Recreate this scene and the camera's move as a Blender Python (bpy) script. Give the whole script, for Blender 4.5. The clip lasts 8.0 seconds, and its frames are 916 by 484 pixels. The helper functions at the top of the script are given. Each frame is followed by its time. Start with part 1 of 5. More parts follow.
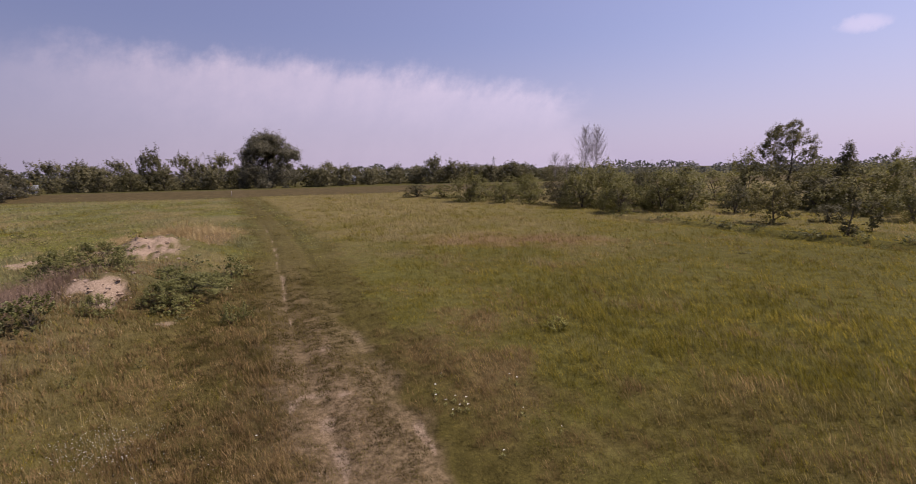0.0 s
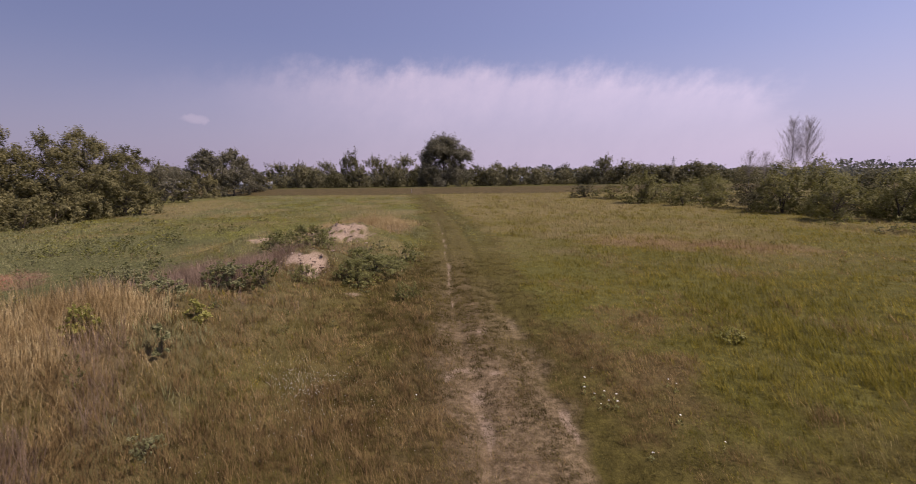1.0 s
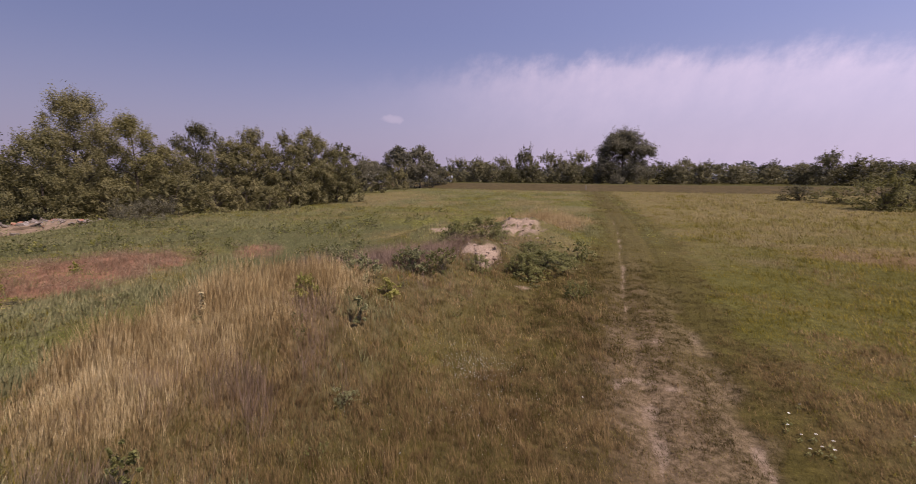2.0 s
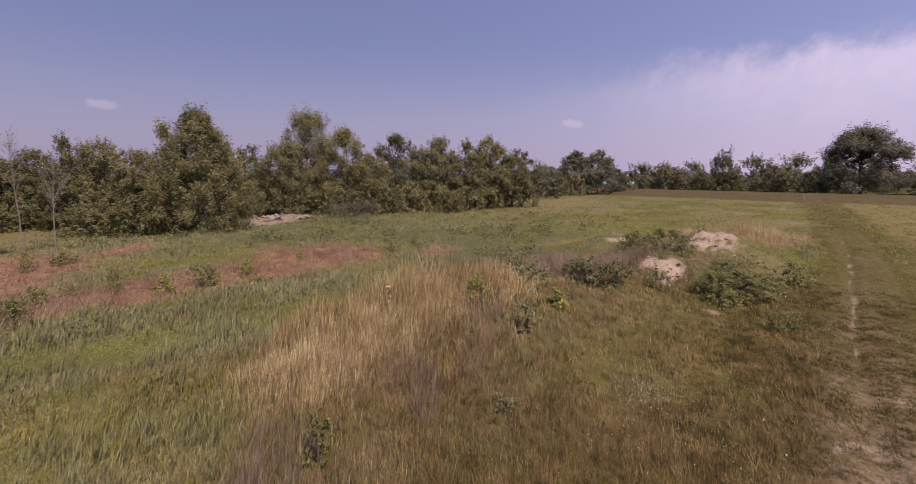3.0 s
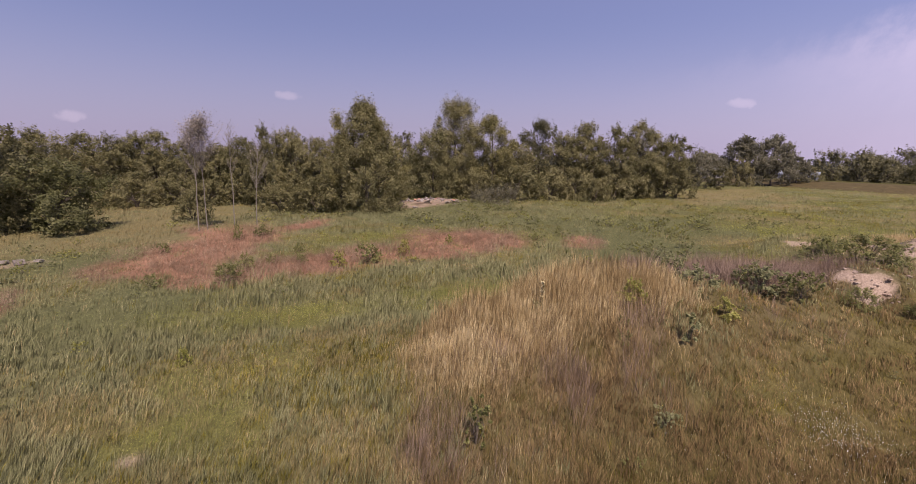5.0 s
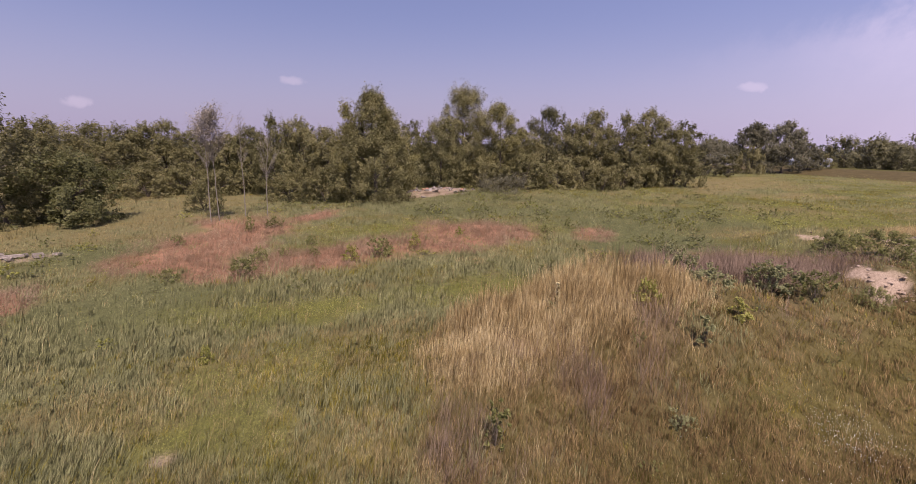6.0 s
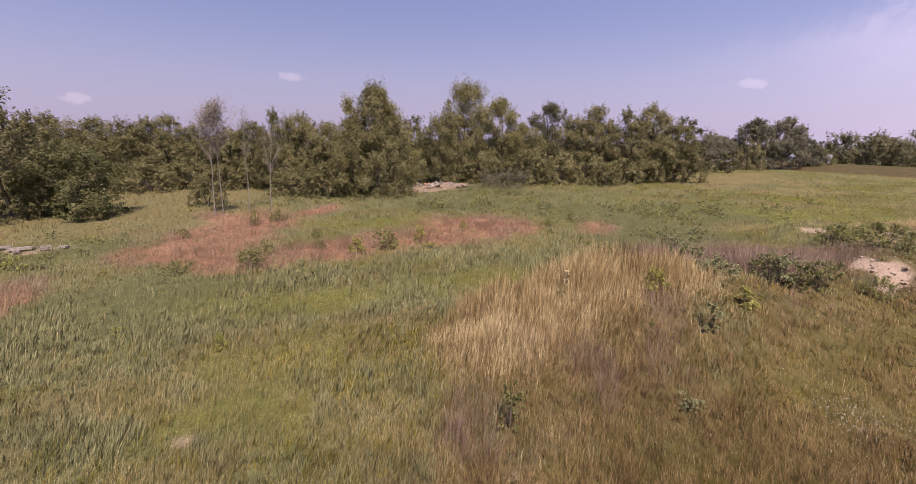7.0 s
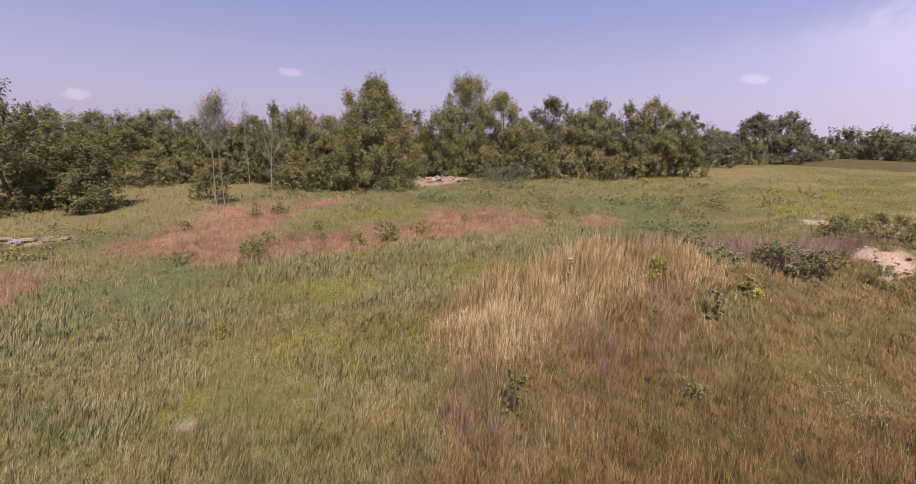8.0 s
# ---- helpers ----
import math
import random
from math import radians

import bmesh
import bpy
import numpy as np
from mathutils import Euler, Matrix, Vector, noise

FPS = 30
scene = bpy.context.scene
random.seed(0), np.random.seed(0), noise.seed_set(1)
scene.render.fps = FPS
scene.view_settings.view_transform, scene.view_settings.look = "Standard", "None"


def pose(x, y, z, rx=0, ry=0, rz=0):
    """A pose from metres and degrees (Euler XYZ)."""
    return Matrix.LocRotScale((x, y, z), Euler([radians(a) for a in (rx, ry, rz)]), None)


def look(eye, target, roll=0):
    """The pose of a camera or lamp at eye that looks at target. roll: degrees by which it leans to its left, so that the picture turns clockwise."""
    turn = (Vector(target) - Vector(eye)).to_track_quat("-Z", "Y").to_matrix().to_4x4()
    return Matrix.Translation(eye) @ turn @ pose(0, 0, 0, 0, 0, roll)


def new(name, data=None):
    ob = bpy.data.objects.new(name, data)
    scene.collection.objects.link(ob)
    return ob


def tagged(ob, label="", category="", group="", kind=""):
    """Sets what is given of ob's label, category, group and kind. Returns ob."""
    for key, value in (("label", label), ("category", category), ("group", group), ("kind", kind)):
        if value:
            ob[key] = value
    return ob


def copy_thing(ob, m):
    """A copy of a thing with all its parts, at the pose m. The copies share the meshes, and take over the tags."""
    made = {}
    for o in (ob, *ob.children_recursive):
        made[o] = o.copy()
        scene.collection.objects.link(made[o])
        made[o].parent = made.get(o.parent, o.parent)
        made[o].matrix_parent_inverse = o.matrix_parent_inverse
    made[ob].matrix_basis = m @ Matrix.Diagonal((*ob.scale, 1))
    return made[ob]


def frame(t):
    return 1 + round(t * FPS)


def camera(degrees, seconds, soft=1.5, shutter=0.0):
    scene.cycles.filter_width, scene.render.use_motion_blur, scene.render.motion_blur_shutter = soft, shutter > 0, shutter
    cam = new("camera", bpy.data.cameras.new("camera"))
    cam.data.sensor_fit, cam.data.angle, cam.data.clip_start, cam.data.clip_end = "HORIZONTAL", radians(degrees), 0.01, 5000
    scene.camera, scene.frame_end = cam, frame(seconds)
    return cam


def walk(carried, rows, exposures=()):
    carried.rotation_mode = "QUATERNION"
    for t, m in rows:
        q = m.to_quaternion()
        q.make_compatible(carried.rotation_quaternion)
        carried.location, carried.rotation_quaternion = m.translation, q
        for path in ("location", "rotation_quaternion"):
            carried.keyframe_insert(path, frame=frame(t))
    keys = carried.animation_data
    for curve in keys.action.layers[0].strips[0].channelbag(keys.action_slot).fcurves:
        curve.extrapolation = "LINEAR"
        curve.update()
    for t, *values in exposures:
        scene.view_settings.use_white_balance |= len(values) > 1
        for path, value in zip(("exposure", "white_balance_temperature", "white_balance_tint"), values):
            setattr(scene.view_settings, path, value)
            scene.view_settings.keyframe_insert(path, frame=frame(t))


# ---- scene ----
cam = camera(89.38, 8.0, soft=0.5, shutter=0.12)
PATH = [
    (0.0, look((-0.000, -0.000, 4.600), (7.259, 18.381, 1.527), -1.10)),
    (0.5, look((0.087, -0.165, 4.514), (4.040, 19.209, 1.510), -1.12)),
    (1.0, look((0.086, -0.299, 4.373), (0.524, 19.482, 1.454), -0.89)),
    (1.5, look((0.043, -0.367, 4.273), (-3.064, 19.182, 1.412), -0.51)),
    (1.7, look((0.001, -0.367, 4.305), (-4.513, 18.896, 1.382), -0.30)),
    (2.8, look((-0.064, -0.172, 4.442), (-11.910, 15.675, 1.517), -0.10)),
    (3.0, look((-0.082, -0.223, 4.430), (-13.047, 14.742, 1.615), 0.12)),
    (3.5, look((-0.127, -0.234, 4.531), (-15.698, 11.984, 1.655), 0.54)),
    (4.0, look((-0.198, -0.357, 4.581), (-16.514, 10.838, 1.670), 0.75)),
    (4.5, look((-0.193, -0.464, 4.568), (-16.657, 10.449, 1.430), 0.79)),
    (5.0, look((-0.323, -0.650, 4.682), (-16.977, 9.853, 1.173), 0.85)),
    (5.2, look((-0.350, -0.690, 4.758), (-17.038, 9.705, 1.088), 0.84)),
    (6.3, look((-0.434, -0.985, 5.075), (-17.105, 9.259, 0.920), 0.80)),
    (6.5, look((-0.443, -1.065, 5.043), (-17.096, 9.207, 0.903), 0.79)),
    (7.0, look((-0.404, -1.186, 4.884), (-17.048, 9.059, 0.642), 0.81)),
    (7.5, look((-0.415, -1.199, 4.770), (-17.050, 9.022, 0.436), 0.82)),
    (8.0, look((-0.420, -1.237, 4.675), (-17.048, 8.966, 0.271), 0.81)),
]
walk(cam, PATH, exposures=[(0.0, -0.04, 6560, 24), (1.5, -0.01, 6520, 27), (3.0, 0.16, 6460, 28), (5.0, 0.32, 6420, 28), (6.5, 0.49, 6460, 27), (8.0, 0.63, 6540, 25)])

# ------------------------------------------------------------------ node helpers


class Nodes:
    """Short way to write node trees."""

    def __init__(self, tree):
        self.t = tree
        tree.nodes.clear()

    def add(self, kind, **inputs):
        n = self.t.nodes.new(kind)
        for key, value in inputs.items():
            self.put(n, int(key[1:]) if key[0] == "i" and key[1:].isdigit() else key.replace("_", " "), value)
        return n

    def put(self, n, key, value):
        if isinstance(value, bpy.types.NodeSocket):
            self.t.links.new(value, n.inputs[key])
        else:
            n.inputs[key].default_value = value

    def math(self, op, a, b=0.0, c=0.0, clamp=False):
        n = self.add("ShaderNodeMath", i0=a, i1=b, i2=c)
        n.operation, n.use_clamp = op, clamp
        return n.outputs[0]

    def step(self, x, lo, hi):
        n = self.add("ShaderNodeMapRange", i0=x, i1=lo, i2=hi, i3=0.0, i4=1.0)
        n.interpolation_type = "SMOOTHSTEP"
        return n.outputs[0]

    def noise(self, vector, scale, detail=3.0, rough=0.55, color=False):
        n = self.add("ShaderNodeTexNoise", Vector=vector, Scale=scale, Detail=detail, Roughness=rough)
        return n.outputs["Color" if color else "Fac"]

    def mix(self, f, a, b, blend="MIX"):
        n = self.add("ShaderNodeMix")
        n.data_type, n.blend_type = "RGBA", blend
        self.put(n, 0, f)
        for k, v in ((6, a), (7, b)):
            self.put(n, k, (*v, 1.0) if isinstance(v, tuple) and len(v) == 3 else v)
        return n.outputs[2]

    def ramp(self, f, stops):
        n = self.add("ShaderNodeValToRGB", Fac=f)
        e = n.color_ramp.elements
        while len(e) < len(stops):
            e.new(0.5)
        for k, (pos, col) in zip(e, stops):
            k.position, k.color = pos, (*col, 1.0)
        return n.outputs[0]


# ------------------------------------------------------------------ sky, sun
SUN_AZ, SUN_EL = radians(100), radians(58)     # from +y clockwise
sun_dir = Vector((math.sin(SUN_AZ) * math.cos(SUN_EL), math.cos(SUN_AZ) * math.cos(SUN_EL), math.sin(SUN_EL)))

world = bpy.data.worlds.new("sky")
scene.world = world
world.use_nodes = True
w = Nodes(world.node_tree)
sky = w.add("ShaderNodeTexSky")
sky.sky_type, sky.sun_disc, sky.sun_elevation, sky.sun_rotation = "NISHITA", False, SUN_EL, SUN_AZ
sky.air_density, sky.dust_density, sky.ozone_density, sky.altitude = 1.0, 2.6, 2.5, 50.0
way = w.add("ShaderNodeTexCoord").outputs["Generated"]
xyz = w.add("ShaderNodeSeparateXYZ", Vector=way)
az = w.math("DEGREES", w.math("ARCTAN2", w.math("MULTIPLY", xyz.outputs[0], -1.0), xyz.outputs[1]))
el = w.math("DEGREES", w.math("ARCSINE", xyz.outputs[2]))
# the cloud bank: streaked top edge, soft right and left ends
flat = w.add("ShaderNodeCombineXYZ", X=w.math("MULTIPLY", az, 0.06), Y=w.math("MULTIPLY", el, 0.16), Z=0.0).outputs[0]
n_big = w.math("SUBTRACT", w.noise(flat, 1.1, 5.0, 0.6), 0.5)
fine = w.add("ShaderNodeCombineXYZ", X=w.math("MULTIPLY", w.math("ADD", az, w.math("MULTIPLY", el, 0.3)), 0.16), Y=w.math("MULTIPLY", el, 0.13), Z=3.0).outputs[0]
n_fine = w.math("SUBTRACT", w.noise(fine, 2.2, 5.0, 0.65), 0.5)
bow = w.math("MULTIPLY", w.math("POWER", w.math("ABSOLUTE", w.math("DIVIDE", w.math("SUBTRACT", az, 2.0), 42.0)), 2.0), 6.0)
top = w.math("SUBTRACT", w.math("ADD", w.math("ADD", 13.3, w.math("MULTIPLY", n_big, 4.0)), w.math("MULTIPLY", n_fine, 4.5)), bow)
bank = w.step(w.math("SUBTRACT", top, el), -0.5, 2.8)
rough_az = w.math("ADD", az, w.math("MULTIPLY", n_big, 16.0))
bank = w.math("MULTIPLY", bank, w.step(rough_az, -40.0, -33.0))
bank = w.math("MULTIPLY", bank, w.math("SUBTRACT", 1.0, w.step(rough_az, 6.0, 46.0)))
bank = w.math("MULTIPLY", bank, w.math("ADD", 0.70, w.math("MULTIPLY", n_fine, 0.55)), clamp=True)
bank = w.math("MULTIPLY", bank, w.math("SUBTRACT", 1.0, w.math("MULTIPLY", w.step(az, 4.0, 30.0), 0.6)))
cover = w.math("MULTIPLY", bank, w.math("ADD", 0.30, w.math("MULTIPLY", w.step(el, 3.0, 11.0), 0.52)))
n_puff = w.math("SUBTRACT", w.noise(way, 42.0, 4.0, 0.6), 0.5)
for c_az, c_el, c_w, c_h in ((27.3, 6.1, 1.2, 0.42), (77.5, 6.7, 1.2, 0.4), (97.0, 3.5, 1.1, 0.45), (-61.5, 12.1, 1.5, 0.65)):
    da = w.math("DIVIDE", w.math("SUBTRACT", w.math("ADD", az, w.math("MULTIPLY", n_puff, 2.2)), c_az), c_w)
    de = w.math("DIVIDE", w.math("SUBTRACT", w.math("ADD", el, w.math("MULTIPLY", n_puff, 1.0)), c_el), c_h)
    r = w.math("ADD", w.math("MULTIPLY", da, da), w.math("MULTIPLY", de, de))
    cover = w.math("MAXIMUM", cover, w.math("MULTIPLY", w.math("SUBTRACT", 1.0, w.step(r, 0.0, 1.9)), 0.36))
haze = w.math("SUBTRACT", 1.0, w.step(el, -2.0, 16.0))
tint = w.mix(0.32, sky.outputs[0], (4.3, 4.5, 8.3))
tint = w.mix(w.math("MULTIPLY", haze, 0.75), tint, (5.6, 5.1, 6.45))
color = w.mix(cover, tint, (8.2, 7.35, 8.5))
# the hazy sky is brighter on the sun's side
side = w.math("ADD", w.math("MULTIPLY", xyz.outputs[0], math.sin(SUN_AZ)), w.math("MULTIPLY", xyz.outputs[1], math.cos(SUN_AZ)))
back = w.add("ShaderNodeBackground", Color=color, Strength=w.math("MULTIPLY", w.math("ADD", 1.0, w.math("MULTIPLY", side, 0.30)), 0.094))
w.add("ShaderNodeOutputWorld", Surface=back.outputs[0])

lamp = bpy.data.lights.new("sun", "SUN")
lamp.energy, lamp.angle, lamp.color = 4.8, radians(0.6), (1.0, 0.905, 0.75)
sun = new("sun", lamp)
sun.matrix_world = look(sun_dir * 300, (0, 0, 0))

# ------------------------------------------------------------------ materials


def material(name):
    m = bpy.data.materials.new(name)
    m.use_nodes = True
    return m, Nodes(m.node_tree)


def soft_normal(n, spread=0.55):
    """The mean facing of tangled blades: mostly upwards, scattered."""
    isl = n.add("ShaderNodeNewGeometry").outputs["Random Per Island"]
    a = n.math("MULTIPLY", isl, 251.0)
    b = n.math("MULTIPLY", n.math("FRACT", n.math("MULTIPLY", isl, 37.0)), spread)
    side = n.add("ShaderNodeCombineXYZ", X=n.math("MULTIPLY", n.math("COSINE", a), b), Y=n.math("MULTIPLY", n.math("SINE", a), b), Z=0.75).outputs[0]
    unit = n.add("ShaderNodeVectorMath", i0=side)
    unit.operation = "NORMALIZE"
    return unit.outputs[0]


def finish(n, color, rough=0.8, thin=0.0, normal=None, spec=0.3):
    b = n.add("ShaderNodeBsdfPrincipled", Base_Color=color, Roughness=rough)
    n.put(b, "Specular IOR Level", spec)
    if normal is not None:
        n.put(b, "Normal", normal)
    shader = b.outputs[0]
    if thin:
        tr = n.add("ShaderNodeBsdfTranslucent", Color=color)
        shader = n.add("ShaderNodeMixShader", i0=thin, i1=shader, i2=tr.outputs[0]).outputs[0]
    n.add("ShaderNodeOutputMaterial", Surface=shader)


def blade_material(name, stops, rough=0.65, thin=0.3, patch=0.25):
    """Grass and leaves: each blade takes its colour from the ramp, drifting over metres."""
    m, n = material(name)
    isl = n.add("ShaderNodeNewGeometry").outputs["Random Per Island"]
    pos = n.add("ShaderNodeNewGeometry").outputs["Position"]
    big, small = n.noise(pos, patch, 3.0), n.noise(pos, patch * 7, 3.0)
    tiny = n.noise(pos, patch * 30, 2.0)
    f = n.math("ADD", n.math("MULTIPLY", isl, 0.24), n.math("MULTIPLY", n.step(big, 0.38, 0.62), 0.18))
    f = n.math("ADD", f, n.math("MULTIPLY", n.step(small, 0.38, 0.62), 0.22))
    f = n.math("ADD", f, n.math("MULTIPLY", n.step(tiny, 0.38, 0.62), 0.16))
    f = n.math("ADD", f, n.math("MULTIPLY", n.step(n.noise(pos, patch * 90, 2.0), 0.38, 0.62), 0.18))
    finish(n, n.ramp(f, stops), rough, thin, soft_normal(n), spec=0.03)
    return m


def leaf_material(name, stops, thin=0.42, rough=0.6):
    """Tree leaves: colour by leaf, by clump and by tree."""
    m, n = material(name)
    isl = n.add("ShaderNodeNewGeometry").outputs["Random Per Island"]
    rnd = n.add("ShaderNodeObjectInfo").outputs["Random"]
    obj = n.add("ShaderNodeTexCoord").outputs["Object"]
    big = n.noise(obj, 0.7, 2.0)
    f = n.math("ADD", n.math("MULTIPLY", isl, 0.5), n.math("MULTIPLY", n.step(big, 0.3, 0.7), 0.26))
    f = n.math("ADD", f, n.math("MULTIPLY", rnd, 0.26))
    finish(n, n.ramp(f, stops), rough, thin, spec=0.3)
    return m


def rough_material(name, stops, scale=3.0, rough=0.9, bump=0.4):
    """Bark, stone, soil, painted board: two scales of noise and relief."""
    m, n = material(name)
    obj = n.add("ShaderNodeTexCoord").outputs["Object"]
    rnd = n.add("ShaderNodeObjectInfo").outputs["Random"]
    f = n.math("ADD", n.math("MULTIPLY", n.noise(obj, scale, 5.0), 0.75), n.math("MULTIPLY", rnd, 0.25))
    grain = n.noise(obj, scale * 9, 3.0)
    f = n.math("ADD", f, n.math("MULTIPLY", n.math("SUBTRACT", grain, 0.5), 0.4))
    bp = n.add("ShaderNodeBump", Strength=bump, Distance=0.03, Height=grain)
    finish(n, n.ramp(f, stops), rough, 0.0, bp.outputs[0])
    return m


M_MEADOW = blade_material("meadow grass", [(0.15, (0.049, 0.043, 0.006)), (0.4, (0.103, 0.088, 0.011)), (0.65, (0.181, 0.146, 0.021)), (0.9, (0.392, 0.296, 0.070))])
M_SHORT = blade_material("trodden grass", [(0.12, (0.041, 0.031, 0.009)), (0.5, (0.090, 0.067, 0.022)), (0.88, (0.243, 0.176, 0.072))])
M_DRY = blade_material("dry golden grass", [(0.12, (0.21, 0.145, 0.066)), (0.45, (0.44, 0.32, 0.155)), (0.85, (0.80, 0.665, 0.39))], thin=0.4)
M_BROWN = blade_material("withering brown grass", [(0.12, (0.10, 0.064, 0.029)), (0.38, (0.168, 0.114, 0.052)), (0.65, (0.258, 0.181, 0.085)), (0.92, (0.43, 0.31, 0.16))])
M_MAUVE = blade_material("mauve bent grass", [(0.15, (0.14, 0.096, 0.074)), (0.5, (0.225, 0.16, 0.122)), (0.85, (0.35, 0.265, 0.20))])
M_TUFT = blade_material("rusty tuft grass", [(0.12, (0.05, 0.042, 0.014)), (0.5, (0.09, 0.073, 0.027)), (0.88, (0.175, 0.14, 0.055))])
M_BLUE = blade_material("blue-green grass", [(0.12, (0.135, 0.137, 0.065)), (0.4, (0.20, 0.20, 0.098)), (0.65, (0.268, 0.262, 0.13)), (0.9, (0.38, 0.352, 0.19))])
M_RED = blade_material("red sorrel", [(0.15, (0.165, 0.095, 0.058)), (0.5, (0.262, 0.177, 0.117)), (0.85, (0.39, 0.303, 0.21))])
M_HERB = blade_material("green herbs", [(0.12, (0.097, 0.108, 0.024)), (0.5, (0.205, 0.211, 0.052)), (0.88, (0.410, 0.389, 0.119))])
M_OLIVE = blade_material("dark olive grass", [(0.12, (0.04, 0.034, 0.01)), (0.5, (0.098, 0.08, 0.022)), (0.88, (0.22, 0.172, 0.06))])
M_LIME = blade_material("yellow-green grass", [(0.12, (0.074, 0.069, 0.008)), (0.5, (0.167, 0.144, 0.022)), (0.88, (0.344, 0.276, 0.062))])
M_STRAW = blade_material("straw-yellow grass", [(0.12, (0.18, 0.142, 0.058)), (0.5, (0.285, 0.229, 0.105)), (0.88, (0.45, 0.37, 0.19))])
M_NETTLE = blade_material("bluish-green weed leaves", [(0.12, (0.0712, 0.0838, 0.0347)), (0.5, (0.155, 0.165, 0.0716)), (0.88, (0.321, 0.308, 0.156))])
M_CLOVER = blade_material("small olive leaves", [(0.12, (0.06, 0.055, 0.014)), (0.5, (0.125, 0.112, 0.026)), (0.88, (0.26, 0.22, 0.07))], thin=0.15)
M_LEAF = leaf_material("broad leaves", [(0.1, (0.121, 0.116, 0.047)), (0.5, (0.196, 0.179, 0.075)), (0.9, (0.310, 0.274, 0.130))])
M_LIGHT = leaf_material("yellow-green leaves", [(0.1, (0.142, 0.132, 0.048)), (0.5, (0.225, 0.203, 0.075)), (0.9, (0.359, 0.309, 0.127))])
# the haze before the far row is put into its leaf colour, paler and greyer
M_FARLEAF = leaf_material("haze-tinted far leaves", [(0.1, (0.116, 0.110, 0.054)), (0.5, (0.173, 0.161, 0.080)), (0.9, (0.254, 0.231, 0.121))])
M_GREY = leaf_material("silvery willow leaves", [(0.1, (0.10, 0.096, 0.058)), (0.5, (0.15, 0.14, 0.088)), (0.9, (0.23, 0.215, 0.14))])
M_WOOD = leaf_material("shaded woodland leaves", [(0.1, (0.099, 0.094, 0.037)), (0.5, (0.159, 0.146, 0.059)), (0.9, (0.260, 0.231, 0.104))])
M_DARK = leaf_material("dark leaves", [(0.1, (0.069, 0.068, 0.029)), (0.5, (0.116, 0.108, 0.045)), (0.9, (0.196, 0.176, 0.079))])
M_TAN = leaf_material("withered grey-brown leaves", [(0.1, (0.21, 0.185, 0.15)), (0.5, (0.31, 0.272, 0.22)), (0.9, (0.43, 0.38, 0.31))])
M_BARK = rough_material("brown bark", [(0.2, (0.045, 0.035, 0.025)), (0.8, (0.14, 0.115, 0.085))], 4.0)
M_PALE = rough_material("pale grey bark", [(0.2, (0.13, 0.115, 0.095)), (0.8, (0.27, 0.24, 0.20))], 3.0)
M_TWIG = rough_material("grey twigs", [(0.2, (0.22, 0.2, 0.19)), (0.8, (0.38, 0.34, 0.32))], 3.0)
M_STONE = rough_material("broken concrete and brick", [(0.25, (0.09, 0.07, 0.055)), (0.5, (0.17, 0.14, 0.12)), (0.8, (0.32, 0.28, 0.25))], 2.0)
M_SANDY = rough_material("pale sandy soil", [(0.2, (0.20, 0.145, 0.105)), (0.5, (0.29, 0.22, 0.165)), (0.8, (0.40, 0.32, 0.25))], 2.5)
M_WHITE = rough_material("white petals", [(0.2, (0.62, 0.62, 0.58)), (0.8, (0.85, 0.85, 0.8))], 2.0, 0.6, 0.1)

# ------------------------------------------------------------------ shape of the land
TRACK = ((-60.0, 6.0), (-20.0, 2.8), (0.0, 1.65), (5.8, 1.5), (9.6, 1.3), (15.0, 1.0), (22.3, 0.8), (30.5, 0.6), (42.1, -0.05), (61.0, -1.5),
         (83.0, -3.7), (103.0, -6.0), (112.0, -7.0), (150.0, -12.0))
TY, TX = np.array([a for a, _ in TRACK]), np.array([b for _, b in TRACK])


def track_x(y):
    return np.interp(y, TY, TX)


def wob(x, y, s, seed=0.0):
    """Smooth rolling value about -1..1 with features about s metres wide."""
    a = np.sin(x / s * 2.1 + seed * 3.7 + 1.3 * np.sin(y / s * 1.7 + seed)) + np.sin(y / s * 2.3 + seed * 5.1 + 1.5 * np.sin(x / s * 1.3 + seed * 2.0))
    b = np.sin((x + y) / s * 3.9 + seed * 1.9 + np.sin((x - y) / s * 2.7 + seed))
    return (a + 0.6 * b) / 2.6


LATTICE = np.random.default_rng(99).uniform(-1, 1, (32, 64, 64))


def fbm(x, y, s, k=0):
    """Cloudy value about -0.7..0.7 with features about s metres wide, down to a fifth of that."""
    total = 0.0
    for octave in range(3):
        u, v = np.asarray(x, float) / s * 2.2 ** octave + 17.3 * octave, np.asarray(y, float) / s * 2.2 ** octave + 9.1 * octave
        i, j = np.floor(u).astype(int), np.floor(v).astype(int)
        fu, fv = u - i, v - j
        fu, fv = fu * fu * (3 - 2 * fu), fv * fv * (3 - 2 * fv)
        g = LATTICE[(k + octave) % 32]
        i0, i1, j0, j1 = i % 64, (i + 1) % 64, j % 64, (j + 1) % 64
        total = total + 0.55 ** octave * ((g[i0, j0] * (1 - fu) + g[i1, j0] * fu) * (1 - fv) + (g[i0, j1] * (1 - fu) + g[i1, j1] * fu) * fv)
    return total / 1.25


